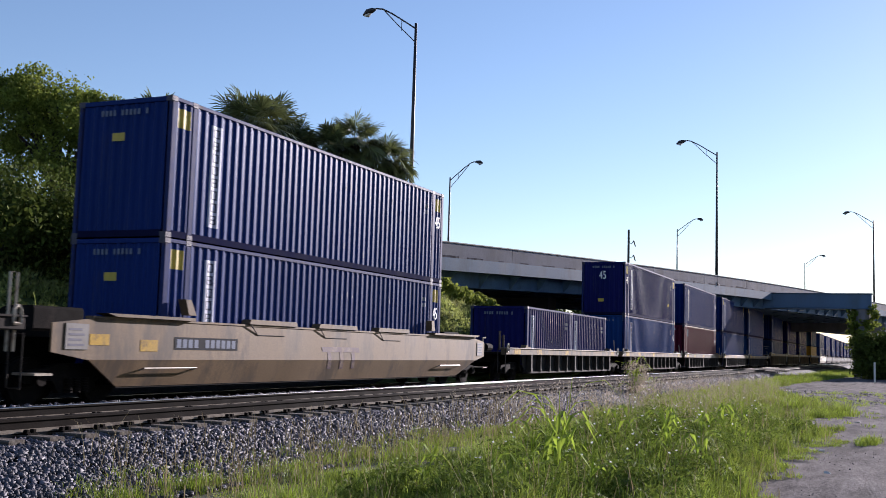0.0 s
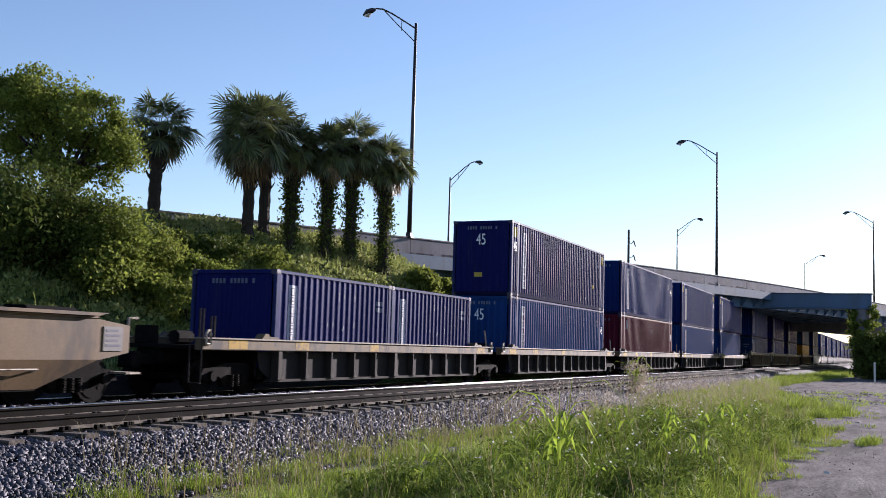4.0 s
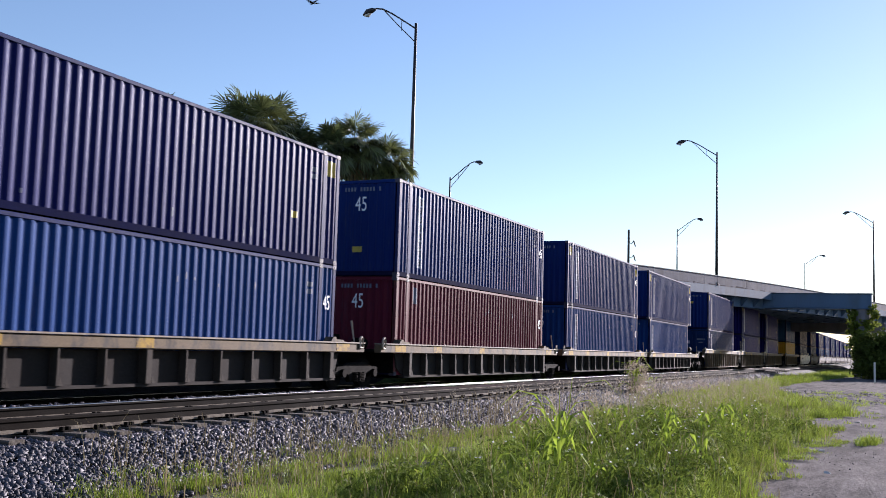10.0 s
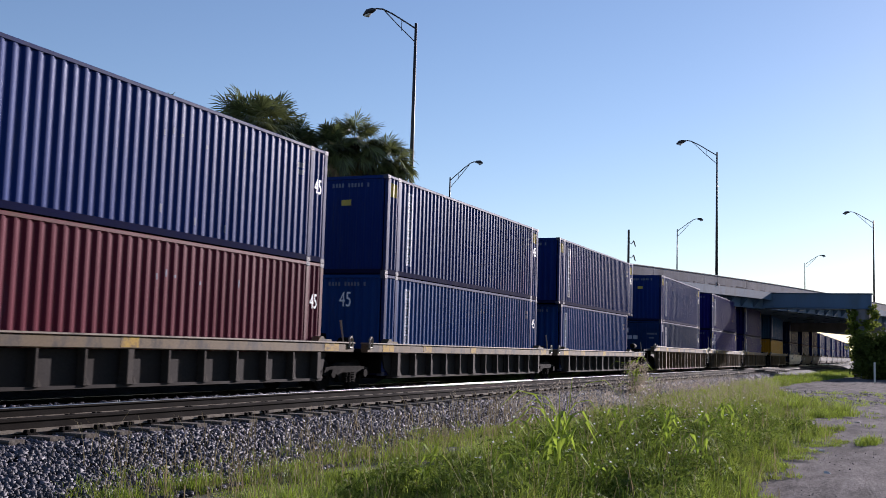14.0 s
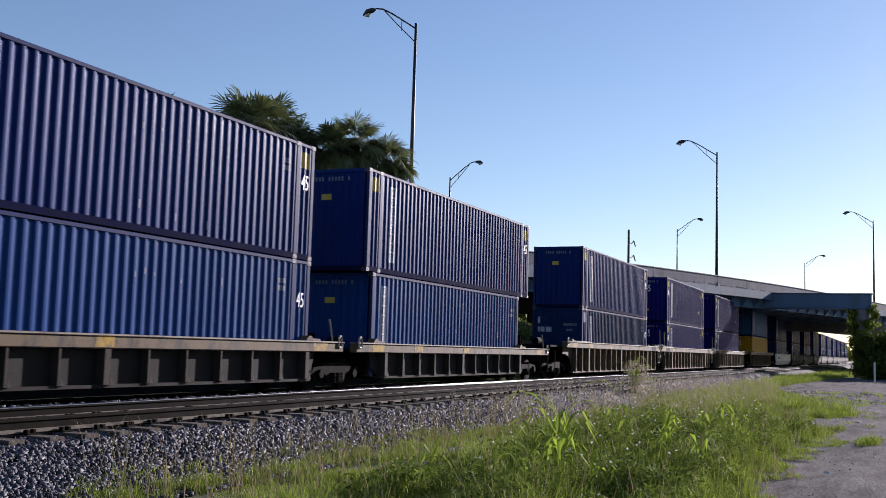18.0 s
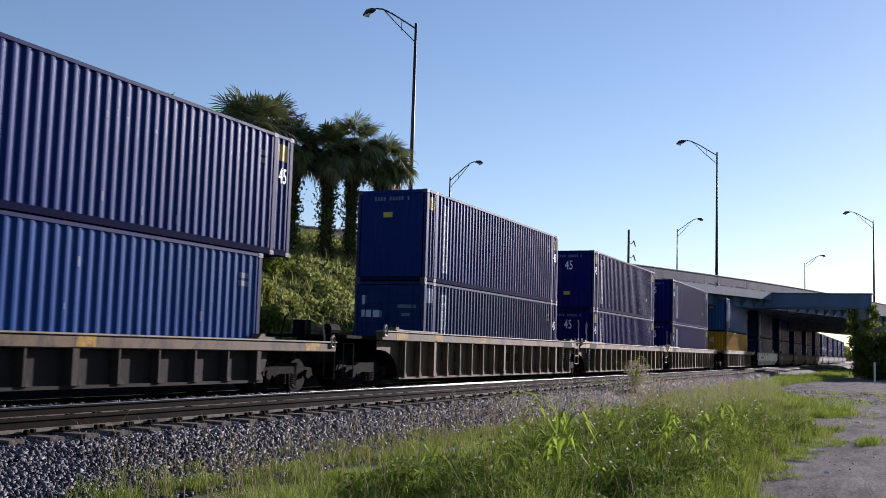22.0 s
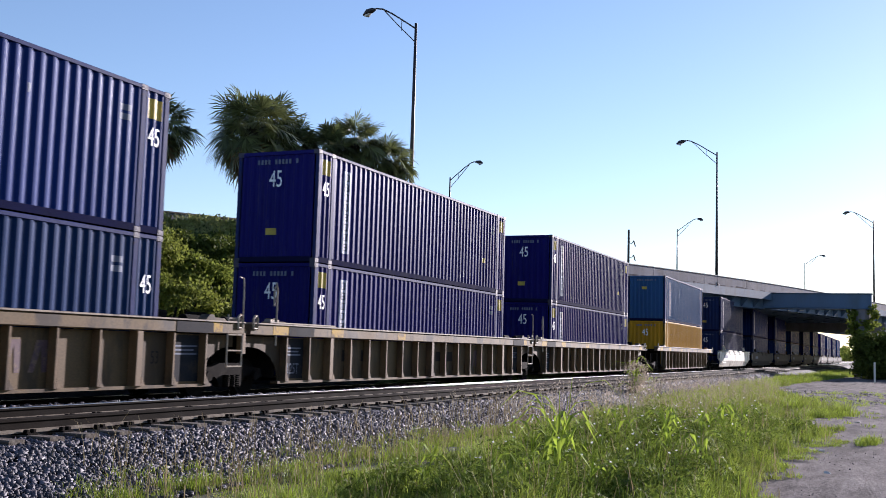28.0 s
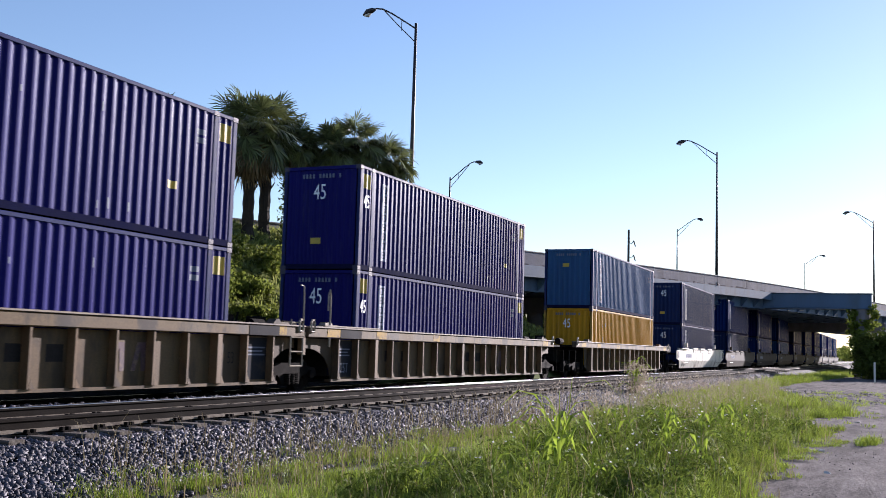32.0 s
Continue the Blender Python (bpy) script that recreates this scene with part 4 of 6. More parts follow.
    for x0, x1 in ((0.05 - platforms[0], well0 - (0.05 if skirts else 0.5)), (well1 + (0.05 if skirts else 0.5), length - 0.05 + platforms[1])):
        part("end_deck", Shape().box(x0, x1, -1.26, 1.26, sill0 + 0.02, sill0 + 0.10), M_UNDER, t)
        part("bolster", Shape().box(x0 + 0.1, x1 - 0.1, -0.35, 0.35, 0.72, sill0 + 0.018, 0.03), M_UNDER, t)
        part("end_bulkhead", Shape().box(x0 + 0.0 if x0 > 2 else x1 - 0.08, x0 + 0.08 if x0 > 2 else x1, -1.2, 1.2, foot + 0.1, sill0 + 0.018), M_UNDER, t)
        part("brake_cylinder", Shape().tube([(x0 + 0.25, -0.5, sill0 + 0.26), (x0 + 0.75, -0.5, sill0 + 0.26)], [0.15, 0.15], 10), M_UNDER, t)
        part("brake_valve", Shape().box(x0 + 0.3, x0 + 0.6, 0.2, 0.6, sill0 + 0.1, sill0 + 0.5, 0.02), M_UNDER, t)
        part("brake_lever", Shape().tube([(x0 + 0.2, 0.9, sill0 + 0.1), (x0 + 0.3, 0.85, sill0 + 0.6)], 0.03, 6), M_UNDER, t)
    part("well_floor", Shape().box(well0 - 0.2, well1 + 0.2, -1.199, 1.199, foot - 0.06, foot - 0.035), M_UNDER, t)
    for x in trucks:
        truck(t, x)
    for x0, x1 in panels:
        part("reporting_panel", Shape().box(x0, x1, -1.268, -1.263, foot + 0.08, sill0 - 0.05), M_BLACK, t, "black painted panel")
        b = Shape()
        for k in range(3):
            b.box(x0 + 0.12, x1 - 0.15 - 0.1 * (k % 2), -1.272, -1.2685, foot + 0.62 + 0.08 * k, foot + 0.655 + 0.08 * k)
        part("panel_marking", b, M_PALE, t)
        front = x0 < 3
        part("panel_band", Shape().box(x0 - 0.05, x1 + 0.1, -1.488, -1.481, sill0 + 0.01, sill1 - 0.05), M_BLACK, t, "black band on the sill")
        me = letters("125T" if front else "53", 0.36)
        me.materials.append(M_PALE if front else M_GRIME)
        part("capacity_mark" if front else "length_mark", me, None, t, "pale figures 125T" if front else "dark figures 53",
             Matrix.Translation(((x0 + x1) / 2 if front else x0 - 0.42, -1.276, foot + (0.30 if front else 0.55))) @ pose(0, 0, 0, 90, 0, 0) @ Matrix.Diagonal((0.72, 1.0, 1, 1)))
    if panels:
        for x, wd in ((well0 + 3.05, 0.34), (well0 + 4.1, 0.42), (well0 + 9.1, 0.5), (well0 + 10.0, 0.4)):
            part("stencil_patch", Shape().box(x, x + wd, -1.267, -1.2632, foot + 0.48, foot + 0.78), M_GRIME, t, "faded dark stencil patch")
        for k in range(4):
            x = well1 - 5.3 + 0.3 * k
            part("graffiti_stroke", Shape().prism([(x, foot + 0.3), (x + 0.12, foot + 0.3), (x + 0.3 - 0.2 * (k % 2), foot + 0.85), (x + 0.16 - 0.2 * (k % 2), foot + 0.85)], -1.270, -1.2675, "y"), M_FADED, t, "faded purple graffiti stroke")
    for x in ladders:
        # a step ladder with one tall stile at the trailing end, a single handrail loop at the leading end
        y = -1.46
        if x > length / 2:
            part("ladder_rail", loop_rail([(x - 0.27, y, 0.68), (x - 0.27, y, sill1 + 0.14)], 0.022), M_PIPE, t)
            part("ladder_rail", loop_rail([(x + 0.27, y, 0.68), (x + 0.27, y, 2.2), (x + 0.24, y, 2.6), (x + 0.10, y, 2.62)], 0.022), M_PIPE, t)
            for z in (0.68, 1.02, 1.36, sill1 + 0.06):
                part("rung", loop_rail([(x - 0.27, y, z), (x + 0.27, y, z)], 0.018), M_PIPE, t)
            part("step_bracket", Shape().box(x + 0.29, x + 0.45, -1.44, -1.30, 0.95, 1.50, 0.01), M_TAN, t)
        else:
            part("handrail", loop_rail([(x, y, 1.15), (x, y, 2.45), (x - 0.05, y, 2.58), (x - 0.12, y, 2.45), (x - 0.12, y, 2.05)], 0.024), M_PIPE, t)
            part("handrail_bracket", Shape().box(x - 0.24, x + 0.10, -1.46, -1.30, sill1 + 0.002, sill1 + 0.10, 0.01), M_PIPE, t)
    return t


def smooth_car(length, main_m, label, logo=True):
    """A single stack car with deep smooth sides: an upright upper panel and a lower panel that leans inwards."""
    t = thing("well_car", pose(0, 0, 0), label, "railway car", "cars of the train")
    top, fold, foot = 1.55, 0.82, 0.32
    for sgn in (-1, 1):
        def yb(a, b):
            return sorted((sgn * a, sgn * b))
        y0, y1 = yb(1.48, 1.44)
        o = [(0.05, 0.95), (0.9, fold), (length - 0.9, fold), (length - 0.15, 0.95), (length - 0.15, 1.45), (length - 1.0, top), (1.0, top), (0.05, 1.45)]
        part("side_panel", Shape().prism(o, y0, y1, "y"), main_m, t)
        lo = [(0.95, fold, 1.478), (length - 0.95, fold, 1.478), (length - 2.2, foot, 1.30), (1.9, foot, 1.30)]
        s = Shape().poly([(x, sgn * y, z) for x, z, y in lo] + [(x, sgn * (y - 0.04), z) for x, z, y in lo], [(0, 1, 2, 3), (7, 6, 5, 4), (0, 4, 5, 1), (1, 5, 6, 2), (2, 6, 7, 3), (3, 7, 4, 0)])
        part("lower_panel", s, main_m, t)
        y0, y1 = yb(1.50, 1.30)
        part("top_lip", Shape().box(1.0, length - 1.0, y0, y1, top, top + 0.05, 0.01), main_m, t)
        for x, ln in ((1.5, 2.3), (15.7, 3.5)):
            part("end_guard", Shape().prism([(x, top + 0.052), (x + ln, top + 0.052), (x + ln + (0.25 if x > 5 else 0), top + 0.11), (x - (0.25 if x < 5 else 0), top + 0.11)], *yb(1.60, 1.30), "y"), main_m, t)
            xe = x + ln if x < 5 else x
            part("container_guide", Shape().prism([(xe - 0.1, top + 0.165), (xe + 0.15, top + 0.165), (xe - 0.05, top + 0.48), (xe - 0.22, top + 0.48)] if x < 5 else [(xe - 0.05, top + 0.165), (xe + 0.2, top + 0.165), (xe + 0.1, top + 0.48), (xe - 0.07, top + 0.48)], y0, y1, "y"), main_m, t)
        y0, y1 = yb(1.54, 1.30)
        for x in (5.8, 8.8, 12.0):
            part("hinged_guide", Shape().prism([(x, top + 0.055), (x + 2.0, top + 0.055), (x + 1.95, top + 0.15), (x + 0.05, top + 0.15)], y0, y1, "y"), main_m, t)
            # thin pale strip that paints the sun along the guide's top
            part("worn_edge", Shape().box(x + 0.06, x + 1.94, *yb(1.535, 1.31), top + 0.152, top + 0.160), M_LIP, t, "top edge painted paler as sunlit")
            part("guide_frame", Shape().tube([(x + 0.05, y0 if sgn < 0 else y1, top + 0.05), (x + 0.4, sgn * 1.485, top - 0.18), (x + 1.5, sgn * 1.485, top - 0.18)], 0.013, 5), M_GRIME, t)
        for x in (2.4, length - 4.0):
            part("handhold", loop_rail([(x, sgn * 1.40, fold - 0.2), (x, sgn * 1.52, fold - 0.16), (x + 1.6, sgn * 1.52, fold - 0.16), (x + 1.6, sgn * 1.40, fold - 0.2)], 0.018), M_PIPE, t)
        y0, y1 = yb(1.486, 1.481)
        part("reporting_panel", Shape().box(3.3, 5.45, y0, y1, 1.02, 1.27), M_BLACK if main_m is M_TAN else M_PALE, t, "painted reporting-mark panel")
        bars = Shape()
        y0, y1 = yb(1.489, 1.487)
        for k in range(11):
            if k != 4:
                bars.box(3.38 + 0.185 * k, 3.51 + 0.185 * k, y0, y1, 1.06, 1.23)
        part("reporting_marking", bars, M_PALE, t)
        if logo:
            y0, y1 = yb(1.486, 1.481)
            lg = Shape()
            lg.prism([(9.1, 1.02), (11.05, 1.02), (10.99, 1.15), (9.04, 1.15)], y0, y1, "y")
            for k in range(3):
                x = 9.15 + 0.62 * k
                lg.prism([(x + 0.24, fold + 0.004), (x + 0.42, fold + 0.004), (x + 0.36, 1.017), (x + 0.18, 1.017)], y0, y1, "y")
                q = [(x + 0.24, fold - 0.004), (x + 0.42, fold - 0.004), (x + 0.50, 0.60), (x + 0.32, 0.60)]
                lean = [(a_, sgn * (1.478 - 0.178 * (fold - z_) / (fold - foot)), z_) for a_, z_ in q]
                lg.poly([(a_, b_ + sgn * 0.008, z_) for a_, b_, z_ in lean] + [(a_, b_ + sgn * 0.003, z_) for a_, b_, z_ in lean], [(0, 1, 2, 3), (7, 6, 5, 4), (0, 4, 5, 1), (1, 5, 6, 2), (2, 6, 7, 3), (3, 7, 4, 0)])
            part("operator_mark", lg, M_FADED, t, "faded purple operator mark drawn as plain blocks")
            part("yellow_patch", Shape().box(0.95, 1.45, y0, y1, 1.08, 1.28), M_SILLY, t)
            part("yellow_patch", Shape().box(2.3, 2.8, y0, y1, 0.98, 1.2), M_SILLY, t)
        part("notice_plate", Shape().box(length - 0.85, length - 0.35, *yb(1.50, 1.484), 0.98, 1.42), M_NOTICE, t, "weathered grey notice plate")
        part("notice_plate", Shape().box(0.35, 0.9, *yb(1.50, 1.484), 1.0, 1.45), M_NOTICE, t, "weathered grey notice plate")
        nb = Shape()
        for x in (length - 0.80, 0.42):
            for k in range(4):
                nb.box(x, x + 0.38 - 0.06 * (k % 2), *yb(1.504, 1.501), 1.06 + 0.09 * k, 1.10 + 0.09 * k)
        part("notice_marking", nb, M_BAR, t)
        part("end_post", loop_rail([(length - 0.1, sgn * 1.4, 0.95), (length - 0.1, sgn * 1.4, 1.6), (length + 0.15, sgn * 1.4, 1.6)], 0.03), M_PIPE, t)
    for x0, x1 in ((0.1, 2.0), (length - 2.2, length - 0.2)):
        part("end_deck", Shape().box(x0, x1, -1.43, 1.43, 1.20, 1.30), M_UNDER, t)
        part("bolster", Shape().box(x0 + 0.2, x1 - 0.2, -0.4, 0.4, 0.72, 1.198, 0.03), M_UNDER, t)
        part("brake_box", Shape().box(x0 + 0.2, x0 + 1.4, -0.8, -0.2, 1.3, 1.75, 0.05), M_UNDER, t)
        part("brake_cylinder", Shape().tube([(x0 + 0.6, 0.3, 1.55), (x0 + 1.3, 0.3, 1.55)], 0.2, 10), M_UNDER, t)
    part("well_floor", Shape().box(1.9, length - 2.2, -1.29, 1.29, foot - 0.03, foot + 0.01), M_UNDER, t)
    for x in (1.1, length - 1.2):
        truck(t, x)
    for x, d in ((0.0, -1), (length, 1)):
        part("coupler", Shape().box(min(x - 0.3 * d, x + 0.5 * d), max(x - 0.3 * d, x + 0.5 * d), -0.12, 0.12, 0.68, 0.90, 0.03).box(min(x + 0.35 * d, x + 0.62 * d), max(x + 0.35 * d, x + 0.62 * d), -0.18, 0.18, 0.62, 0.96, 0.04), M_UNDER, t)
        for k in (-1, 1):
            part("crossover_step", Shape().box(x + 0.05 * d - 0.2, x + 0.05 * d + 0.2, k * 1.2 - 0.25, k * 1.2 + 0.25, 0.55, 0.59), M_PIPE, t)
    return t


def coupler_end(t, x, d):
    part("coupler", Shape().box(min(x - 0.3 * d, x + 0.5 * d), max(x - 0.3 * d, x + 0.5 * d), -0.12, 0.12, 0.68, 0.90, 0.03).box(min(x + 0.35 * d, x + 0.62 * d), max(x + 0.35 * d, x + 0.62 * d), -0.18, 0.18, 0.62, 0.96, 0.04), M_UNDER, t)
    part("air_hose", Shape().tube([(x, 0.3, 0.8), (x + 0.25 * d, 0.32, 0.45), (x + 0.6 * d, 0.3, 0.5)], 0.025, 6), M_UNDER, t)
    for yy in (-1.3, 1.3):
        part("end_ladder", loop_rail([(x, yy - 0.15, 0.35), (x, yy - 0.15, 1.25), (x, yy + 0.15, 1.25), (x, yy + 0.15, 0.35), (x, yy - 0.15, 0.35)], 0.018), M_RIBG, t)


def put(t, u):
    MOVERS.append((t, u, TRAIN_TOP))
    return t


BASE = 0.79          # height of the lower containers' base
STACK = BASE + HIGH  # and of the upper ones
TAN_LABEL = "tan stack car with deep smooth sides and a worn mark"
B_LABEL = "articulated stack-car unit with a dusty yellow sill over dark ribbed sides"
C_LABEL = "articulated stack-car unit with dirty tan ribbed sides"

# the car ahead, only its trailing end in view
pc = put(ribbed_car(14.0, 1.9, 11.4, 1.30, 1.55, 0.33, M_GRIME, M_RIBG, M_GRIME, 1.15, "dark grimy stack car coupled ahead", [12.6], yellow=False), -1.25)
part("end_post", loop_rail([(13.9, -1.35, 0.95), (13.9, -1.35, 2.25), (13.75, -1.35, 2.25), (13.75, -1.35, 0.95)], 0.03), M_PIPE, pc)
coupler_end(pc, 14.0, 1)

put(smooth_car(20.3, M_TAN, TAN_LABEL), 13.3)
box_on("mid", 16.48, BASE)
box_on("mid", 16.48, STACK)

B_UNITS = [(35.7, 16.75, 2.9, 15.2, [1.75, 17.2]), (53.35, 16.5, 1.9, 14.9, [16.95]), (70.85, 16.35, 1.9, 14.7, [16.8]), (88.0, 16.45, 1.9, 14.8, [16.85]), (105.2, 16.55, 1.7, 13.2, [14.9])]
for u, ln, w0, w1, tr in B_UNITS:
    c = put(ribbed_car(ln, w0, w1, 1.02, 1.29, 0.34, M_GRIME, M_RIBG, M_SILL, 1.15, B_LABEL, tr), u)
    part("release_lever", Shape().tube([(ln - 0.42, -1.40, 1.29), (ln - 0.58, -1.38, 1.85)], [0.022, 0.03], 6), M_PIPE, c)
    if u < 40:
        coupler_end(c, 0.0, -1)
        for x, z in ((0.5, 1.9), (0.9, 1.75)):
            part("end_post", loop_rail([(x, -1.0, 1.2), (x, -1.0, z), (x + 0.12, -1.0, z), (x + 0.12, -1.0, 1.2)], 0.025), M_RIBG, c)
    if u > 100:
        coupler_end(c, ln, 1)
box_on("twenty", 38.75, BASE)
box_on("twenty", 44.86, BASE)
box_on("bright", 54.92, BASE)
box_on("navy", 54.92, STACK)
box_on("maroon", 72.21, BASE)
box_on("mid45", 72.21, STACK)
box_on("bright", 89.39, BASE)
box_on("mid", 89.39, STACK)
box_on("bright40", 106.46, BASE)
box_on("mid", 106.05, STACK)

C_UNITS = [(124.35, 19.55, 1.5, 18.35, [-0.1, 19.70]), (144.15, 19.55, 1.5, 18.35, [19.65]), (163.90, 19.75, 1.5, 18.30, [19.85])]
for k, (u, ln, w0, w1, tr) in enumerate(C_UNITS):
    pan = [(w1 - 1.08, w1 - 0.02)] if k < 2 else []
    if k:
        pan.append((1.62, 2.62))
    lad = [ln - 0.31] if k < 2 else []
    if k:
        lad.append(1.05)
    c = put(ribbed_car(ln, w0, w1, 1.37, 1.65, 0.30, M_TAN2, M_TAN, M_SILL, 1.03, C_LABEL, tr, pan, lad, True, "well_car", True, (1.7 if k == 0 else 0.0, 1.6 if k == 2 else 0.0)), u)
    if k == 0:
        coupler_end(c, -1.6, -1)
    if k == 2:
        coupler_end(c, ln + 1.5, 1)
    part("end_plate", Shape().box(0.75 if k else 0.85, 3.75, -1.50, -1.26, 1.652, 1.69, 0.008), M_LIP, c, "pale raised plate on the sill")
box_on("doors", 127.60, BASE)
box_on("mid", 127.60, STACK)
for u in (147.21, 166.72):
    box_on("violet", u, BASE)
    box_on("violet", u, STACK)

c = put(ribbed_car(20.6, 2.6, 18.0, 1.40, 1.68, 0.30, M_TAN2, M_TAN, M_SILL, 1.05, "single stack car with tan ribbed sides", [1.5, 19.1]), 187.0)
coupler_end(c, 0.0, -1), coupler_end(c, 20.6, 1)
box_on("ochre", 190.5, BASE + 0.05)
box_on("light", 190.5, STACK + 0.05)

far_car = None
for k, (low, high) in enumerate((("slate", "slate"), ("slate", "mid45"), ("mid", "navy"), ("bright", "mid"), ("navy", "slate"), ("mid", "mid"), ("violet", "violet"), ("navy", "mid"), ("slate", "navy"), ("mid", "bright"))):
    u = 213.45 + 21.35 * k
    if k == 0:
        put(smooth_car(20.3, M_WHITECAR, "single off-white stack car with deep smooth sides", logo=False), u - 3.2)
    elif far_car is None:
        far_car = put(smooth_car(20.3, M_RIBG, "single grimy brown stack car with deep smooth sides", logo=False), u - 3.2)
    else:
        other = put(copy_thing(far_car, pose(0, 0, 0)), u - 3.2)
        for w_ in other.children_recursive:
            if w_.name.startswith("wheel"):
                WHEELS.append((w_, round(w_.location.x, 3), -1 if w_.location.y < 0 else 1))
    box_on(low, u, BASE)
    box_on(high, u, STACK)

# ---- plants ----
def leaf_cloud(points, size, r, flat=0.0, long=1.0):
    """Small pointed leaves round the given points: arrays of corners and faces."""
    n = len(points)
    a = r.randn(n, 3)
    a[:, 2] *= 1 - flat
    a /= np.linalg.norm(a, axis=1, keepdims=True)
    b = np.cross(a, r.randn(n, 3))
    b /= np.linalg.norm(b, axis=1, keepdims=True)
    s = size * (0.6 + 0.8 * r.rand(n, 1))
    base = points - a * s * 0.5 * long
    tip = points + a * s * 0.5 * long
    droop = np.zeros((n, 3))
    droop[:, 2] = -0.15 * s[:, 0]
    left, right = points + b * s * 0.3 + droop * 0.3, points - b * s * 0.3 + droop * 0.3
    v = np.stack([base, left, tip + droop, right], 1)
    return v.reshape(-1, 3), np.arange(4 * n).reshape(n, 4)


def clumps(centre, radii, count, per, r, shell=0.55):
    """Leaf positions in uneven clumps that fill an ellipsoid from its shell inwards."""
    c = r.randn(count, 3)
    c /= np.linalg.norm(c, axis=1, keepdims=True)
    c *= (shell + (1 - shell) * r.rand(count, 1)) * (0.8 + 0.35 * r.rand(count, 1))
    c = c * np.array(radii) + np.array(centre)
    sz = min(radii) * (0.16 + 0.2 * r.rand(count, 1))
    p = c[:, None, :] + np.clip(r.randn(count, per, 3), -1.7, 1.5) * sz[:, None, :] * np.array([1, 1, 0.75])
    return p.reshape(-1, 3), c


def crown(name, blobs, material, parent, leaf, seed, per=60):
    r = np.random.RandomState(seed)
    pts = []
    for centre, radii, count in blobs:
        pts.append(clumps(centre, radii, count, per, r)[0])
    v, f = leaf_cloud(np.concatenate(pts), leaf, r)
    return part(name, cloud(name, v, f, material), None, parent)


def shrub(x, y, blobs, material, label, seed, leaf=0.16, per=60, z=None, name="shrub", group="shrubs of the embankment"):
    z = max(0.0, bank_height(x, y)) - 0.1 if z is None else z
    t = thing(name, pose(x, y, z), label, "shrub", group)
    crown("foliage", blobs, material, t, leaf, seed, per)
    s = Shape()
    rr = random.Random(seed)
    for c, rad, _ in blobs:
        for k in range(3):
            e = Vector(c) + Vector((rr.uniform(-0.5, 0.5) * rad[0], rr.uniform(-0.5, 0.5) * rad[1], rr.uniform(-0.2, 0.3) * rad[2]))
            s.tube([(rr.uniform(-0.15, 0.15), rr.uniform(-0.15, 0.15), -0.1), e * 0.5 + Vector((0.1, 0.1, 0)), e], [0.05, 0.035, 0.01], 5)
    part("branch_cluster", s, M_BARK, t)
    return t


# the broad tree on the embankment
tx, ty = 26.0, 25.4
tree = thing("broadleaf_tree", pose(tx, ty, bank_height(tx, ty) - 0.2), "broadleaf tree with a loose dark green crown on the embankment", "tree")
limbs = Shape()
limbs.tube([(0, 0, -0.2), (0.1, 0, 0.7), (0.05, 0.1, 1.5)], [0.28, 0.22, 0.17], 9)
trunk = part("trunk", limbs, M_BARK, tree, smooth=True)
heads = []
for side, fore, up_, rx, rz, cnt in ((-2.3, 0.2, 5.3, 1.2, 1.0, 34), (-1.2, -0.3, 5.6, 1.3, 1.1, 40), (-0.2, 0.3, 5.3, 1.5, 1.3, 48), (0.9, -0.1, 4.85, 1.2, 1.1, 40), (1.5, 0.2, 3.8, 0.9, 0.9, 26),
                                      (-1.2, 0.4, 4.1, 1.2, 0.8, 22), (0.5, -0.4, 3.8, 1.2, 0.9, 28), (-2.2, 0.0, 6.3, 0.6, 0.4, 9), (1.4, 0.3, 4.9, 0.6, 0.4, 9), (-0.6, 0.1, 5.55, 0.8, 0.4, 14)):
    heads.append(((0.4 * side + 0.92 * fore, -0.92 * side + 0.4 * fore, up_ - 1.25), (rx, rx, rz), int(cnt * 0.55)))
rr = random.Random(9)
for c, rad, _ in heads:
    for k in range(3):
        e = Vector(c) + Vector((rr.uniform(-0.6, 0.6) * rad[0], rr.uniform(-0.6, 0.6) * rad[1], rr.uniform(-0.3, 0.4) * rad[2]))
        part("limb", Shape().tube([(0.05, 0.1, 1.0 + 0.2 * k), Vector((0.05, 0.1, 1.4)).lerp(e, 0.5) + Vector((0, 0, 0.2)), e], [0.11, 0.07, 0.02], 6), M_BARK, tree)
crown("crown", heads, M_LEAF, tree, 0.108, 11, 300)


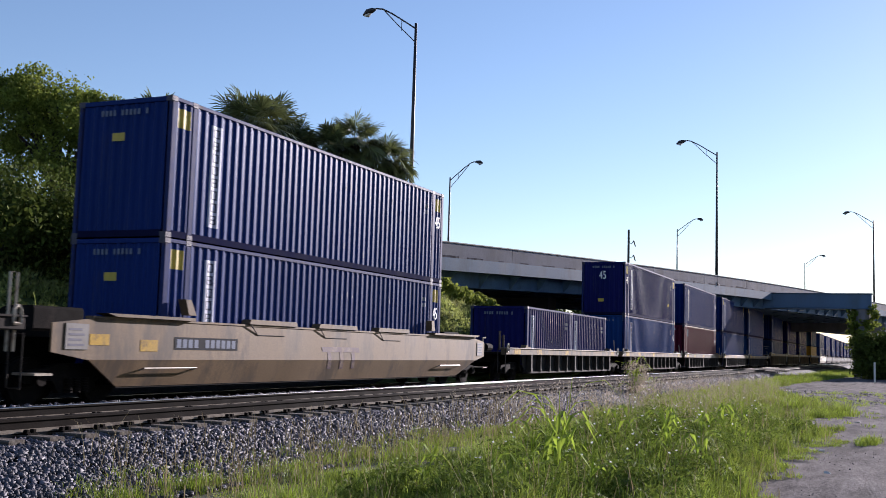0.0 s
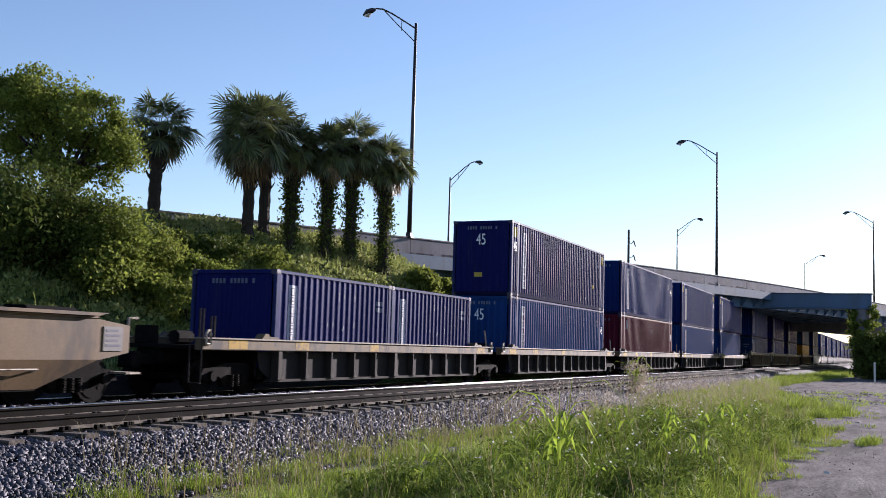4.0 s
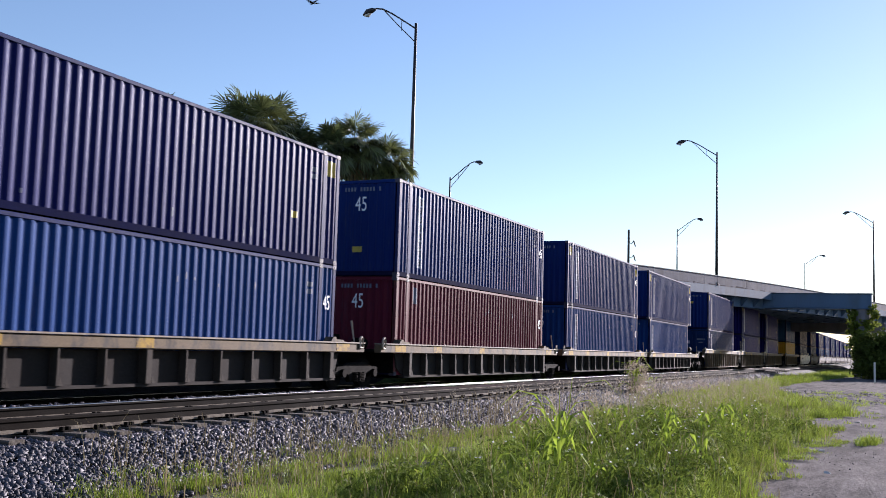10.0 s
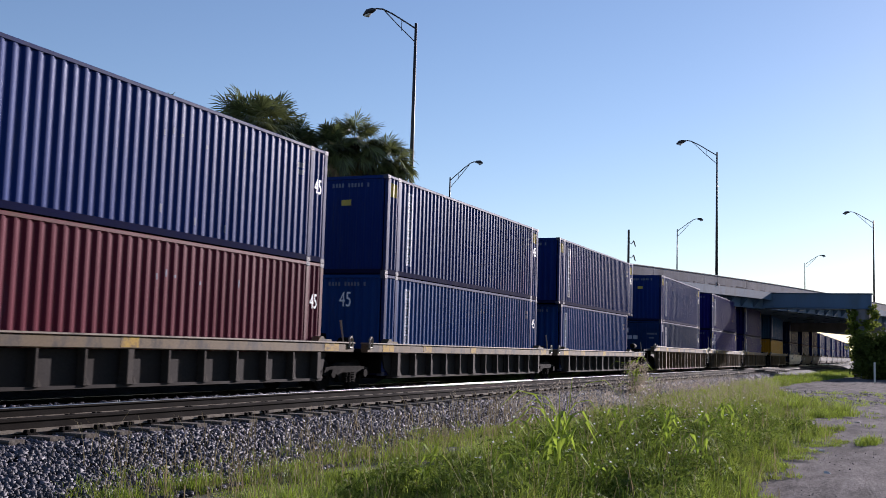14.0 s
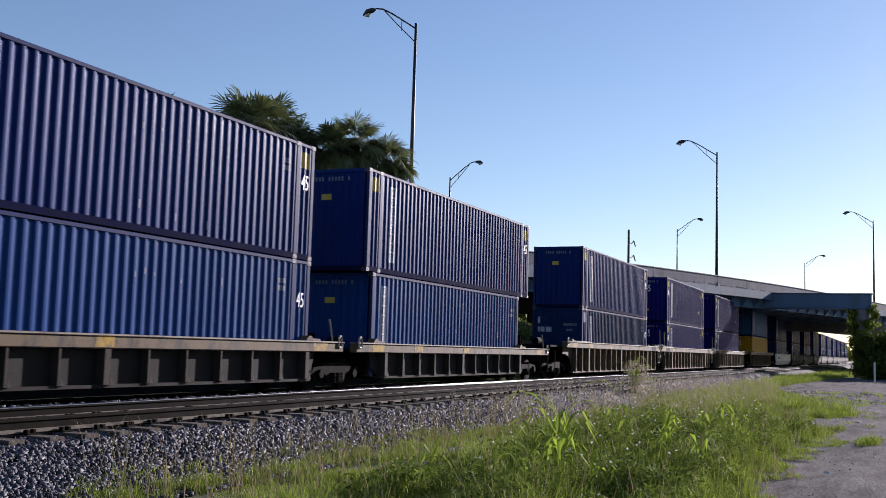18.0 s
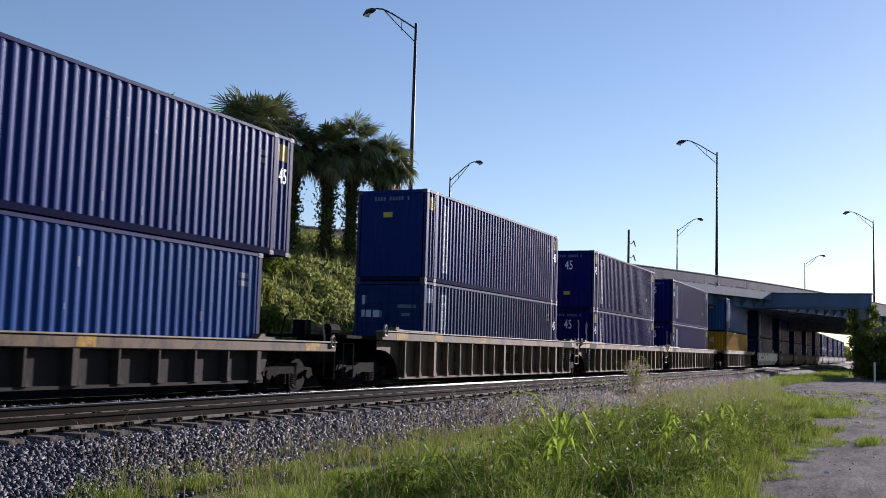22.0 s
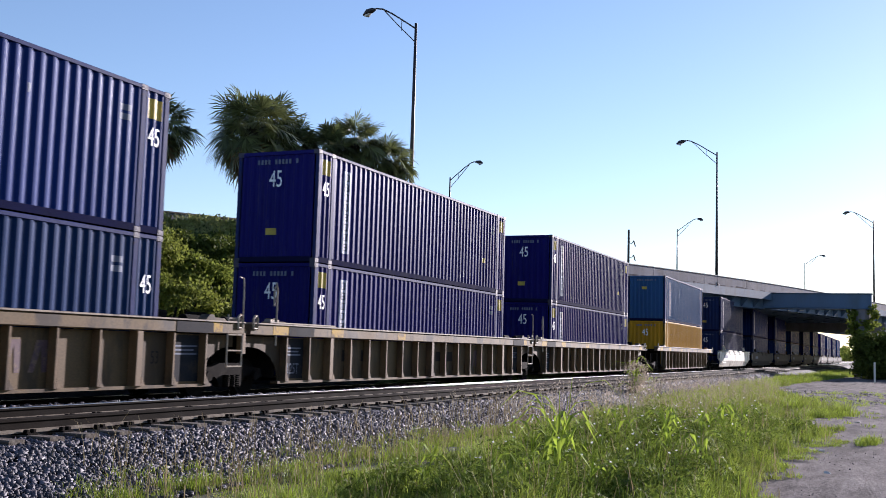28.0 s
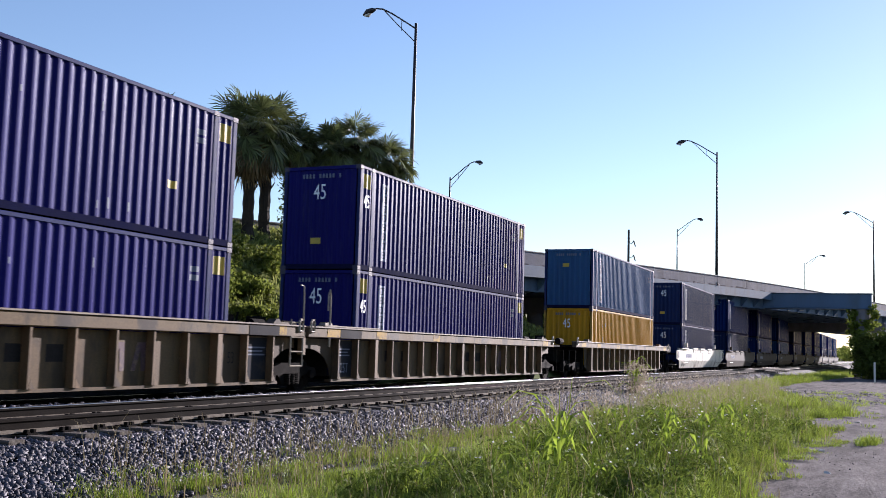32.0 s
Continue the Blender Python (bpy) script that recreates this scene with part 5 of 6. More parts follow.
# cabbage palms
def palm(x, y, z_crown, r_frond, seed, lean=0.0, skirt=10, vines=True, n_green=66):
    rr = random.Random(seed)
    r = np.random.RandomState(seed)
    z0 = bank_height(x, y) - 0.2
    h = z_crown - z0
    t = thing("cabbage_palm", pose(x, y, z0), "cabbage palm with fan fronds and a rough vine-grown trunk", "palm tree", "palms on the embankment")
    top = Vector((lean, lean * 0.5, h))
    ts = Shape()
    pts, rad = [], []
    for k in range(15):
        f = k / 14
        pts.append(Vector((lean * f * f, lean * 0.5 * f * f, h * f)))
        rad.append((0.28 if f < 0.1 else 0.22) + (0.03 if k % 2 else 0) + (0.06 if f > 0.7 else 0))
    ts.tube(pts, rad, 9)
    part("trunk", ts, M_BARK, t)
    boots = Shape()
    for k in range(40):
        f = rr.uniform(0.45, 0.98)
        a = rr.uniform(0, 6.28)
        p = Vector((lean * f * f, lean * 0.5 * f * f, h * f))
        d = Vector((math.cos(a), math.sin(a), 0))
        boots.tube([p + d * 0.16, p + d * 0.28 + Vector((0, 0, 0.12)), p + d * 0.38 + Vector((0, 0, 0.30))], [0.05, 0.035, 0.015], 4)
    part("leaf_base_cluster", boots, M_BARK, t)
    for k in range(n_green + skirt):
        dead = k >= n_green
        a = k * 2.399 + rr.uniform(-0.3, 0.3)
        el = rr.uniform(-84, -45) if dead else math.degrees(math.asin(max(-0.93, min(1, 1 - 1.93 * (k + 0.5) / n_green)))) + rr.uniform(-8, 8)
        el = radians(el)
        d = Vector((math.cos(a) * math.cos(el), math.sin(a) * math.cos(el), math.sin(el)))
        side = Vector((-math.sin(a), math.cos(a), 0))
        up = d.cross(side).normalized()
        pl = r_frond * rr.uniform(0.38, 0.62)
        hub = top + d * pl + Vector((0, 0, -0.10 * pl))
        vs = []
        for q in (Vector((0, 0, 0.014)), side * 0.016, side * -0.016):
            vs += [top + d * 0.12 + q, hub + q * 0.6]
        fs = [(0, 1, 3), (0, 3, 2), (2, 3, 5), (2, 5, 4), (4, 5, 1), (4, 1, 0)]
        fan = r_frond * rr.uniform(0.36, 0.48)
        # the blade twists on its stalk, and its midrib arches downwards
        tw, arch = rr.uniform(-0.7, 0.7), rr.uniform(0.05, 0.35) + (0.3 if el < 0.5 else 0.0)
        side, up = side * math.cos(tw) + up * math.sin(tw), up * math.cos(tw) - side * math.sin(tw)
        d, up = d * math.cos(arch) - up * math.sin(arch), up * math.cos(arch) + d * math.sin(arch)
        m = 25
        for j in range(m):
            w = radians(-138 + 276 * (j + 0.5) / m) + rr.uniform(-0.05, 0.05)
            ld = (d * math.cos(w) + side * math.sin(w) - up * (0.22 * abs(math.sin(w)))).normalized()
            sd = (side * math.cos(w) - d * math.sin(w)).normalized()
            ln = fan * (0.80 + 0.20 * math.cos(w)) * rr.uniform(0.85, 1.1)
            mid = hub + ld * ln * 0.6
            tip = hub + ld * ln + Vector((0, 0, -ln * rr.uniform(0.02, 0.28)))
            wd = 0.034
            i = len(vs)
            vs += [hub, mid + sd * wd, mid - sd * wd, tip]
            fs += [(i, i + 2, i + 1), (i + 2, i + 3, i + 1)]
        part("dead_frond" if dead else "frond", cloud("frond", [tuple(q) for q in vs], fs, M_PALMDRY if dead else M_PALM), None, t, "brown hanging dead frond" if dead else "")
    if vines:
        n = 2400
        f = r.rand(n) ** 0.8 * 0.95
        a = r.rand(n) * 6.283
        rad = 0.2 + np.abs(r.randn(n)) * (0.15 + 0.07 * np.sin(a * 2 + seed) * np.sin(9 * f + seed))
        p = np.stack([lean * f * f + rad * np.cos(a), lean * 0.5 * f * f + rad * np.sin(a), h * f], 1)
        v, ff = leaf_cloud(p, 0.13, r)
        part("vine", cloud("vine", v, ff, M_BUSH), None, t, "climbing vine leaves")
    return t


palm(30.8, 25.5, 9.75, 1.75, 21, 0.25, 8, False, 40)
palm(34.5, 23.8, 10.2, 2.3, 22, -0.1, 40, False, 72)
palm(35.8, 23.9, 10.6, 2.0, 23, 0.15, 30, False, 60)
palm(36.4, 23.0, 9.85, 1.5, 24, 0.2, 8)
palm(38.0, 22.2, 9.9, 1.6, 25, -0.1, 14)
palm(39.4, 21.8, 10.5, 1.9, 26, 0.05, 16)
palm(40.9, 20.9, 9.9, 1.7, 27, 0.1, 14)

# shrubs below the tree and along the slope
shrub(23.8, 24.2, [((0, 0, 2.5), (1.7, 1.7, 1.4), 60), ((-0.5, 1.6, 2.6), (1.5, 1.5, 1.3), 40), ((0.4, -0.5, 1.2), (1.5, 1.5, 1.1), 40)], M_BUSH, "dense dark shrub under the broadleaf tree", 31, 0.115, 240, 2.8)
shrub(25.2, 22.8, [((0, 0, 2.2), (1.3, 1.3, 1.1), 46), ((0.5, -0.6, 1.0), (1.2, 1.2, 0.9), 34)], M_LEAF, "tall leafy shrub on the embankment", 44, 0.115, 240, 2.7)
shrub(26.9, 22.4, [((0, 0, 1.7), (1.0, 1.0, 0.9), 34), ((0.2, -0.3, 0.8), (1.0, 1.0, 0.8), 26)], M_SHRUB, "leafy olive shrub on the embankment", 45, 0.115, 240, 2.7)
shrub(27.9, 22.6, [((0, 0, 0.4), (1.0, 0.9, 0.55), 30), ((0.8, -0.4, 0.3), (0.8, 0.7, 0.4), 18)], M_SHRUB, "leafy light green shrub on the slope", 32, 0.13, 90)
shrub(29.8, 23.4, [((0, 0, 0.45), (1.3, 1.0, 0.6), 40), ((0.9, -0.6, 0.2), (0.9, 0.9, 0.5), 24)], M_BUSH, "dark green shrub behind the railway", 33, 0.13, 110)
shrub(31.3, 23.0, [((0, 0, 0.35), (1.2, 0.9, 0.55), 36), ((-0.6, -0.8, 0.1), (0.9, 0.8, 0.5), 24)], M_BUSH, "dark spreading shrub under the palms", 37, 0.13, 110)
shrub(28.4, 21.6, [((0, 0, 0.5), (1.2, 1.0, 0.7), 36), ((0.9, -0.5, 0.2), (0.9, 0.8, 0.5), 20)], M_LEAF, "dark leafy shrub on the slope", 38, 0.14, 110)
shrub(30.6, 21.0, [((0, 0, 0.3), (1.3, 0.9, 0.55), 34), ((1.0, 0.5, 0.3), (0.9, 0.8, 0.45), 20)], M_LEAF, "dark leafy shrub on the slope", 39, 0.14, 110)
shrub(33.4, 21.9, [((0, 0, 0.35), (0.9, 0.8, 0.55), 30)], M_SHRUB, "pale leafy shrub below the palms", 41, 0.15, 100)
shrub(29.2, 19.6, [((0, 0, 0.3), (1.3, 0.8, 0.5), 30)], M_SHRUB, "low leafy shrub at the foot of the slope", 42, 0.14, 100)
shrub(24.4, 21.8, [((0, 0, 0.9), (1.1, 1.1, 0.9), 30), ((0.7, 0.3, 1.5), (0.7, 0.7, 0.6), 14)], M_SHRUB, "light green shrub behind the railway", 34, 0.14, 90)
shrub(26.8, 20.6, [((0, 0, 0.7), (1.3, 1.0, 0.7), 30)], M_SHRUB, "low leafy shrub on the slope", 35, 0.14, 90)
shrub(32.2, 23.2, [((0, 0, 0.3), (1.4, 0.9, 0.45), 36)], M_BUSH, "low dark shrub beside the palms", 36, 0.13, 110)
shrub(22.0, 24.0, [((0, 0, 1.5), (1.5, 1.5, 1.5), 44), ((0.2, 1.6, 2.0), (1.3, 1.3, 1.2), 30)], M_BUSH, "tall dark shrub behind the railway", 40)

for k, (x, y, w_) in enumerate(((44.6, 19.8, 0.8), (46.4, 19.6, 0.7), (48.0, 19.4, 0.65), (43.2, 20.2, 0.8), (41.8, 19.6, 0.8), (49.4, 19.4, 0.55))):
    shrub(x, y, [((0, 0, 0.45 * w_), (1.2 * w_, 1.0 * w_, 0.65 * w_), 34), ((0.7, -0.4, 0.2), (0.8 * w_, 0.7 * w_, 0.5 * w_), 18)], M_SHRUB, "leafy yellow-green shrub at the end of the embankment", 150 + k, 0.16, 100)

# vines and tall grass that cover the slope
r = np.random.RandomState(50)
n = 5200
cx, cy = 18 + 46 * r.rand(n), 16.6 + 9.0 * r.rand(n)
cz = np.array([bank_height(x, y) for x, y in zip(cx, cy)])
cx, cy, cz = cx[cz > -0.1], cy[cz > -0.1], cz[cz > -0.1]
per = 16
big = np.repeat((0.10 + 0.16 * r.rand(len(cx))) * (1 + 0.9 * np.sin(cx * 1.3 + cy) * np.cos(cy * 1.7 - 0.4 * cx)), per)
d = r.randn(len(cx) * per, 3)
d /= np.linalg.norm(d, axis=1, keepdims=True)
d[:, 2] = np.abs(d[:, 2])
p = np.stack([np.repeat(cx, per), np.repeat(cy, per), np.repeat(cz, per) + 0.02], 1) + d * big[:, None] * np.array([1.5, 1.5, 1.1])
v, f = leaf_cloud(p, 0.17, r)
tagged(new("slope_vines", cloud("slope_vines", v, f, M_VINE)), "grey-green vines and weeds heaped over the slope", "vines", kind="stuff")

n = 26000
sx, sy = 20 + 44 * r.rand(n // 8), 16.8 + 9.0 * r.rand(n // 8)
sz = np.repeat(np.array([bank_height(x, y) for x, y in zip(sx, sy)]), 8)
sx, sy = np.repeat(sx, 8) + r.randn(n) * 0.2, np.repeat(sy, 8) + r.randn(n) * 0.2
SLOPE = (sx[sz > 0], sy[sz > 0], sz[sz > 0])

# the overgrown pier beside the dirt road
shrub(101.0, 1.3, [((0, 0.2, 1.2), (1.8, 2.0, 1.5), 90), ((0.4, -0.8, 2.4), (1.8, 1.9, 1.8), 90), ((0, -2.4, 3.4), (1.9, 1.8, 2.0), 80), ((0.3, 0.9, 2.7), (1.2, 1.1, 1.2), 40), ((0, -1.5, 1.0), (1.8, 2.2, 1.2), 60)],
      M_BUSH, "large dark bush climbing the pier of the overpass", 61, 0.28, 60, -0.1, "overgrown_bush", "bushes by the overpass")
shrub(104.2, 2.7, [((-0.2, 1.0, 5.5), (0.55, 0.5, 1.4), 20), ((-0.2, -0.8, 5.6), (0.6, 0.6, 1.3), 24), ((-0.3, 0.1, 4.0), (0.9, 1.0, 1.5), 34), ((0, 0, 2.6), (1.1, 1.2, 1.4), 34)], M_LEAF, "vine hanging round the concrete column", 62, 0.25, 40, -0.1, "climbing_vine", "bushes by the overpass")
shrub(98.0, -2.5, [((0, 0, 1.3), (2.0, 2.0, 1.5), 50), ((1, -1.5, 2.6), (1.8, 1.8, 1.6), 40)], M_BUSH, "dark bush beside the dirt road", 63, 0.28, 60, -0.1, "overgrown_bush", "bushes by the overpass")

# a belt of trees on the far side of the highway, seen under the deck
r = np.random.RandomState(71)
pts = []
for k in range(84):
    c = along(14 + 1.6 * k + r.uniform(-1, 1), 33 + r.uniform(-2, 2), r.uniform(2.0, 8.2))
    pts.append(clumps(tuple(c), (2.9, 2.9, 2.6), 26, 22, r)[0])
v, f = leaf_cloud(np.concatenate(pts), 0.7, r)
tagged(new("tree_belt", cloud("tree_belt", v, f, M_BUSH)), "dark belt of trees on the far side of the overpass", "woods", kind="stuff")

# far trees beyond the overpass
r = np.random.RandomState(70)
pts = []
for k in range(70):
    x, y = r.uniform(420, 640), r.uniform(-70, 60)
    if 5 < y < 22:
        y += 30
    for q in range(3):
        pts.append(clumps((x + r.uniform(-3, 3), y + r.uniform(-3, 3), r.uniform(2, 6)), (3.5, 3.5, 3.0), 12, 18, r)[0])
v, f = leaf_cloud(np.concatenate(pts), 1.0, r)
tagged(new("far_woods", cloud("far_woods", v, f, M_LEAF)), "hazy line of trees beyond the overpass", "woods", kind="stuff")


# ---- the grass verge ----
def blades(xs, ys, zs, hs, width, r, bend=0.45):
    """Curved tapering blades as triangles."""
    n = len(xs)
    a = r.rand(n) * 6.283
    d = np.stack([np.cos(a), np.sin(a), np.zeros(n)], 1)
    s = np.stack([-np.sin(a), np.cos(a), np.zeros(n)], 1)
    b = np.stack([xs, ys, zs], 1)
    up = np.array([0, 0, 1.0])
    lean = (bend * (0.3 + r.rand(n)))[:, None]
    h = hs[:, None]
    w = (width * (0.7 + 0.6 * r.rand(n)))[:, None]
    m1 = b + up * h * 0.45 + d * h * lean * 0.18
    m2 = b + up * h * 0.8 + d * h * lean * 0.55
    tp = b + up * h * (1.0 - 0.25 * lean) + d * h * lean * 1.1
    v = np.stack([b - s * w, b + s * w, m1 - s * w * 0.9, m1 + s * w * 0.9, m2 - s * w * 0.6, m2 + s * w * 0.6, tp], 1)
    f = np.array([(0, 1, 3), (0, 3, 2), (2, 3, 5), (2, 5, 4), (4, 5, 6)])
    return v.reshape(-1, 3), (f[None] + 7 * np.arange(n)[:, None, None]).reshape(-1, 3)


HUMMOCKS = np.random.RandomState(83).rand(230, 4)
HUMMOCKS[:, 0], HUMMOCKS[:, 1] = 8 + 32 * HUMMOCKS[:, 0] ** 1.2, 1.6 + 5.8 * HUMMOCKS[:, 1]
HUMMOCKS[:, 2] = 0.28 + 0.40 * HUMMOCKS[:, 2]
HUMMOCKS[:, 3] = 0.40 + 0.60 * HUMMOCKS[:, 3]


def verge_height(x, y):
    """How tall the grass grows: rank humps by the road with low pockets between them, short towards the stones."""
    tall = np.exp(-((x - 15.5) / 5.5) ** 2 - ((y - 3.4) / 1.9) ** 2)
    tall2 = np.exp(-((x - 25) / 7.0) ** 2 - ((y - 4.8) / 2.2) ** 2)
    base = 0.16 + 0.46 * tall + 0.32 * tall2 + 0.12 * np.clip((7.6 - y) / 5, 0, 1)
    hump = np.zeros_like(x)
    for hx, hy, hr, hh in HUMMOCKS:
        hump = np.maximum(hump, hh * np.sqrt(np.clip(1 - ((x - hx) ** 2 + (y - hy) ** 2) / hr ** 2, 0, 1)))
    pocket = np.exp(-((x - 12.6) / 0.7) ** 2 - ((y - 3.35) / 0.5) ** 2) + np.exp(-((x - 13.4) / 0.5) ** 2 - ((y - 2.6) / 0.35) ** 2)
    return base * (0.20 + 1.15 * hump) * (1 - 0.75 * np.clip(pocket, 0, 1))


EDGE = [dirt_edge(x) for x in np.arange(0, 200, 0.25)]


def scatter(tufts, per, x0, x1, y1, power, spread, r):
    """Blades in tufts; also how far each tuft outgrows its neighbours."""
    x = x0 + (x1 - x0) * r.rand(tufts) ** power
    e = np.interp(x, np.arange(0, 200, 0.25), EDGE)
    y = e + (y1 + 0.35 * np.sin(x * 1.7) + 0.2 * np.sin(x * 4.1) - e) * r.rand(tufts)
    thin = np.sin(x * 0.9 + 1.3 * y) * np.sin(1.9 * y - 0.6 * x) + 0.5 * np.sin(3.1 * x) * np.sin(2.7 * y)
    keep = thin > -0.75 + 0.9 * r.rand(tufts) * (y > 6.2) - 0.6 * r.rand(tufts)
    x, y = x[keep], y[keep]
    g = np.repeat(0.6 + 0.75 * r.rand(len(x)), per)
    return np.repeat(x, per) + r.randn(len(x) * per) * spread, np.repeat(y, per) + r.randn(len(x) * per) * spread, g


v, f = blades(*SLOPE, 0.18 + 0.32 * np.random.RandomState(5).rand(len(SLOPE[0])), 0.012, np.random.RandomState(6), 0.9)
tagged(new("slope_grass", cloud("slope_grass", v, f, M_VINE)), "pale yellow-green grass on the embankment slope", "grass", kind="stuff")

# soil and roots under the grass
tv, tf = [], []
xs = list(np.arange(4, 60, 0.5)) + list(np.arange(60, 180, 3.0))
for i, x in enumerate(xs):
    e, o = dirt_edge(x) + 0.1, 7.45 + 0.2 * math.sin(1.7 * x)
    for j in range(7):
        y = e + (o - e) * j / 6
        tv.append((x, y, ground_height(x, y) + (0.03 if 0 < j < 6 else -0.01)))
    if i:
        tf += [((i - 1) * 7 + j, i * 7 + j, i * 7 + j + 1, (i - 1) * 7 + j + 1) for j in range(6)]
turf = new("verge", cloud("verge", tv, tf, mat("rooty_turf", (0.045, 0.046, 0.018), 0.95, 0, 0.35, 1.5, 18, 0.6, (0.12, 0.10, 0.06), 0.35, 1.2)))
tagged(turf, "rooty dark turf under the tall grass", "ground", kind="structure")

def tussocks(xs, ys, hs, radius, per, width, r, zs=0.0):
    """Grass in rounded tussocks: blades spread outwards, tallest in the middle."""
    n = len(xs) * per
    a, q = r.rand(n) * 6.283, np.sqrt(r.rand(n))
    R = np.repeat(radius, per)
    x, y = np.repeat(xs, per) + R * q * np.cos(a), np.repeat(ys, per) + R * q * np.sin(a)
    h = np.repeat(hs, per) * (1.0 - 0.45 * q * q) * (0.45 + 0.65 * r.rand(n))
    d = np.stack([np.cos(a + 1.2 * r.randn(n) * (1.2 - q)), np.sin(a + 1.2 * r.randn(n) * (1.2 - q)), np.zeros(n)], 1)
    s = np.stack([-d[:, 1], d[:, 0], np.zeros(n)], 1)
    b = np.stack([x, y, np.repeat(np.zeros(len(xs)) + zs, per) - 0.03], 1)
    lean = (0.15 + 0.75 * q * r.rand(n) + 0.35 * r.rand(n))[:, None]
    w = (width * (0.6 + 0.8 * r.rand(n)))[:, None]
    h = h[:, None]
    up = np.array([0, 0, 1.0])
    m = b + up * h * 0.62 + d * h * lean * 0.30
    t = b + up * h * (1.0 - 0.4 * lean) + d * h * lean
    v = np.stack([b - s * w, b + s * w, m - s * w * 0.8, m + s * w * 0.8, t], 1)
    f = np.array([(0, 1, 3), (0, 3, 2), (2, 3, 4)])
    return v.reshape(-1, 3), (f[None] + 5 * np.arange(n)[:, None, None]).reshape(-1, 3)


r = np.random.RandomState(81)
x, y, g = scatter(3400, 1, 8, 34, 7.6, 1.25, 0.02, r)
v, f = tussocks(x, y, verge_height(x, y) * (0.70 + 0.55 * g), 0.10 + 0.14 * r.rand(len(x)), 58, 0.0036, r)
tagged(new("tall_grass", cloud("tall_grass", v, f, M_GRASS)), "rank green grass growing between the road and the tracks", "grass", kind="stuff")
# low fine growth between the tussocks
x, y, g = scatter(3600, 8, 8, 34, 7.8, 1.25, 0.10, r)
v, f = blades(x, y, np.zeros(len(x)) - 0.03, verge_height(x, y) * g * (0.3 + 0.5 * r.rand(len(x))), 0.004, r, 1.3)
tagged(new("tall_grass", cloud("tall_grass", v, f, M_GRASS)), "short fine green grass between the tussocks", "grass", kind="stuff")
# separate low tufts at the foot of the stones and out on the dirt road
x = np.concatenate([8.0 + 12 * r.rand(300), 31.5 + 3.8 * r.rand(60), 33.0 + 2.5 * r.rand(40), 22.0 + 1.2 * r.rand(14), 25.8 + r.rand(8)])
y = np.concatenate([7.0 + 0.9 * r.rand(300), 2.0 + 0.6 * r.rand(60), 1.5 + 0.5 * r.rand(40), 0.35 + 0.35 * r.rand(14), 1.2 + 0.4 * r.rand(8)])
v, f = tussocks(x, y, 0.13 + 0.17 * r.rand(len(x)), 0.08 + 0.14 * r.rand(len(x)), 40, 0.0045, r, np.interp(y, [7.6, 8.75], [0.0, 0.44]))
tagged(new("grass_tufts", cloud("grass_tufts", v, f, M_GRASS)), "low scattered tufts of green grass", "grass", kind="stuff")
x, y, g = scatter(3800, 1, 33, 150, 8.2, 1.6, 0.1, r)
v, f = tussocks(x, y, (0.26 + 0.30 * np.sin(x * 0.8 + y) ** 2) * g, 0.15 + 0.25 * r.rand(len(x)), 22, 0.010, r)
tagged(new("tall_grass", cloud("tall_grass", v, f, M_GRASS)), "bright green grass further along the verge", "grass", kind="stuff")
x = np.concatenate([28 + 30 * r.rand(90), 40 + 8 * r.rand(40)])
y = np.concatenate([0.2 + 3.5 * r.rand(90), 1.0 + 2.4 * r.rand(40)])
v, f = tussocks(x, y, 0.07 + 0.12 * r.rand(len(x)), 0.12 + 0.25 * r.rand(len(x)), 24, 0.007, r)
tagged(new("grass_tufts", cloud("grass_tufts", v, f, M_GRASS)), "thin low tufts of grass on the dirt road", "grass", kind="stuff")
# hazy seed heads
n = 1500
x, y = 19 + 30 * r.rand(n), 3.4 + 4.8 * r.rand(n)
ok = y > np.interp(x, np.arange(0, 200, 0.25), EDGE) + 0.5
x, y = x[ok], y[ok]
h = 0.45 + 0.5 * r.rand(len(x))
v, f = blades(x, y, np.zeros(len(x)) - 0.03, h, 0.0022, r, 0.25)
tagged(new("seed_stalks", cloud("seed_stalks", v, f, M_DRY)), "thin pale stalks of seeding grass", "grass", kind="stuff")
k = 16
p = np.stack([np.repeat(x, k) + 0.04 * r.randn(len(x) * k), np.repeat(y, k) + 0.04 * r.randn(len(x) * k), np.repeat(h, k) * (0.72 + 0.3 * r.rand(len(x) * k))], 1)
v, f = leaf_cloud(p, 0.022, r)
tagged(new("seed_heads", cloud("seed_heads", v, f, M_SEED)), "hazy pale pinkish seed heads over the grass", "grass", kind="stuff")
n = 3000
x, y, g = scatter(n // 4, 4, 8, 40, 7.9, 1.2, 0.1, r)
v, f = blades(x, y, np.zeros(len(x)) - 0.03, (verge_height(x, y) + 0.22) * (0.6 + 0.7 * r.rand(len(x))), 0.0035, r, 0.5)
tagged(new("dry_stalks", cloud("dry_stalks", v, f, M_DRY)), "dry straw-coloured stalks standing in the grass", "grass", kind="stuff")
n = 1300
x = 8.5 + 16 * r.rand(n)
y = 6.7 + 1.7 * r.rand(n) ** 1.3
v, f = blades(x, y, np.interp(y, [7.1, 8.75], [-0.03, 0.42]), 0.15 + 0.45 * r.rand(n), 0.003, r, 0.7)
tagged(new("dry_stalks", cloud("dry_stalks", v, f, M_DRY)), "thin dry stalks among the stones of the shoulder", "grass", kind="stuff")


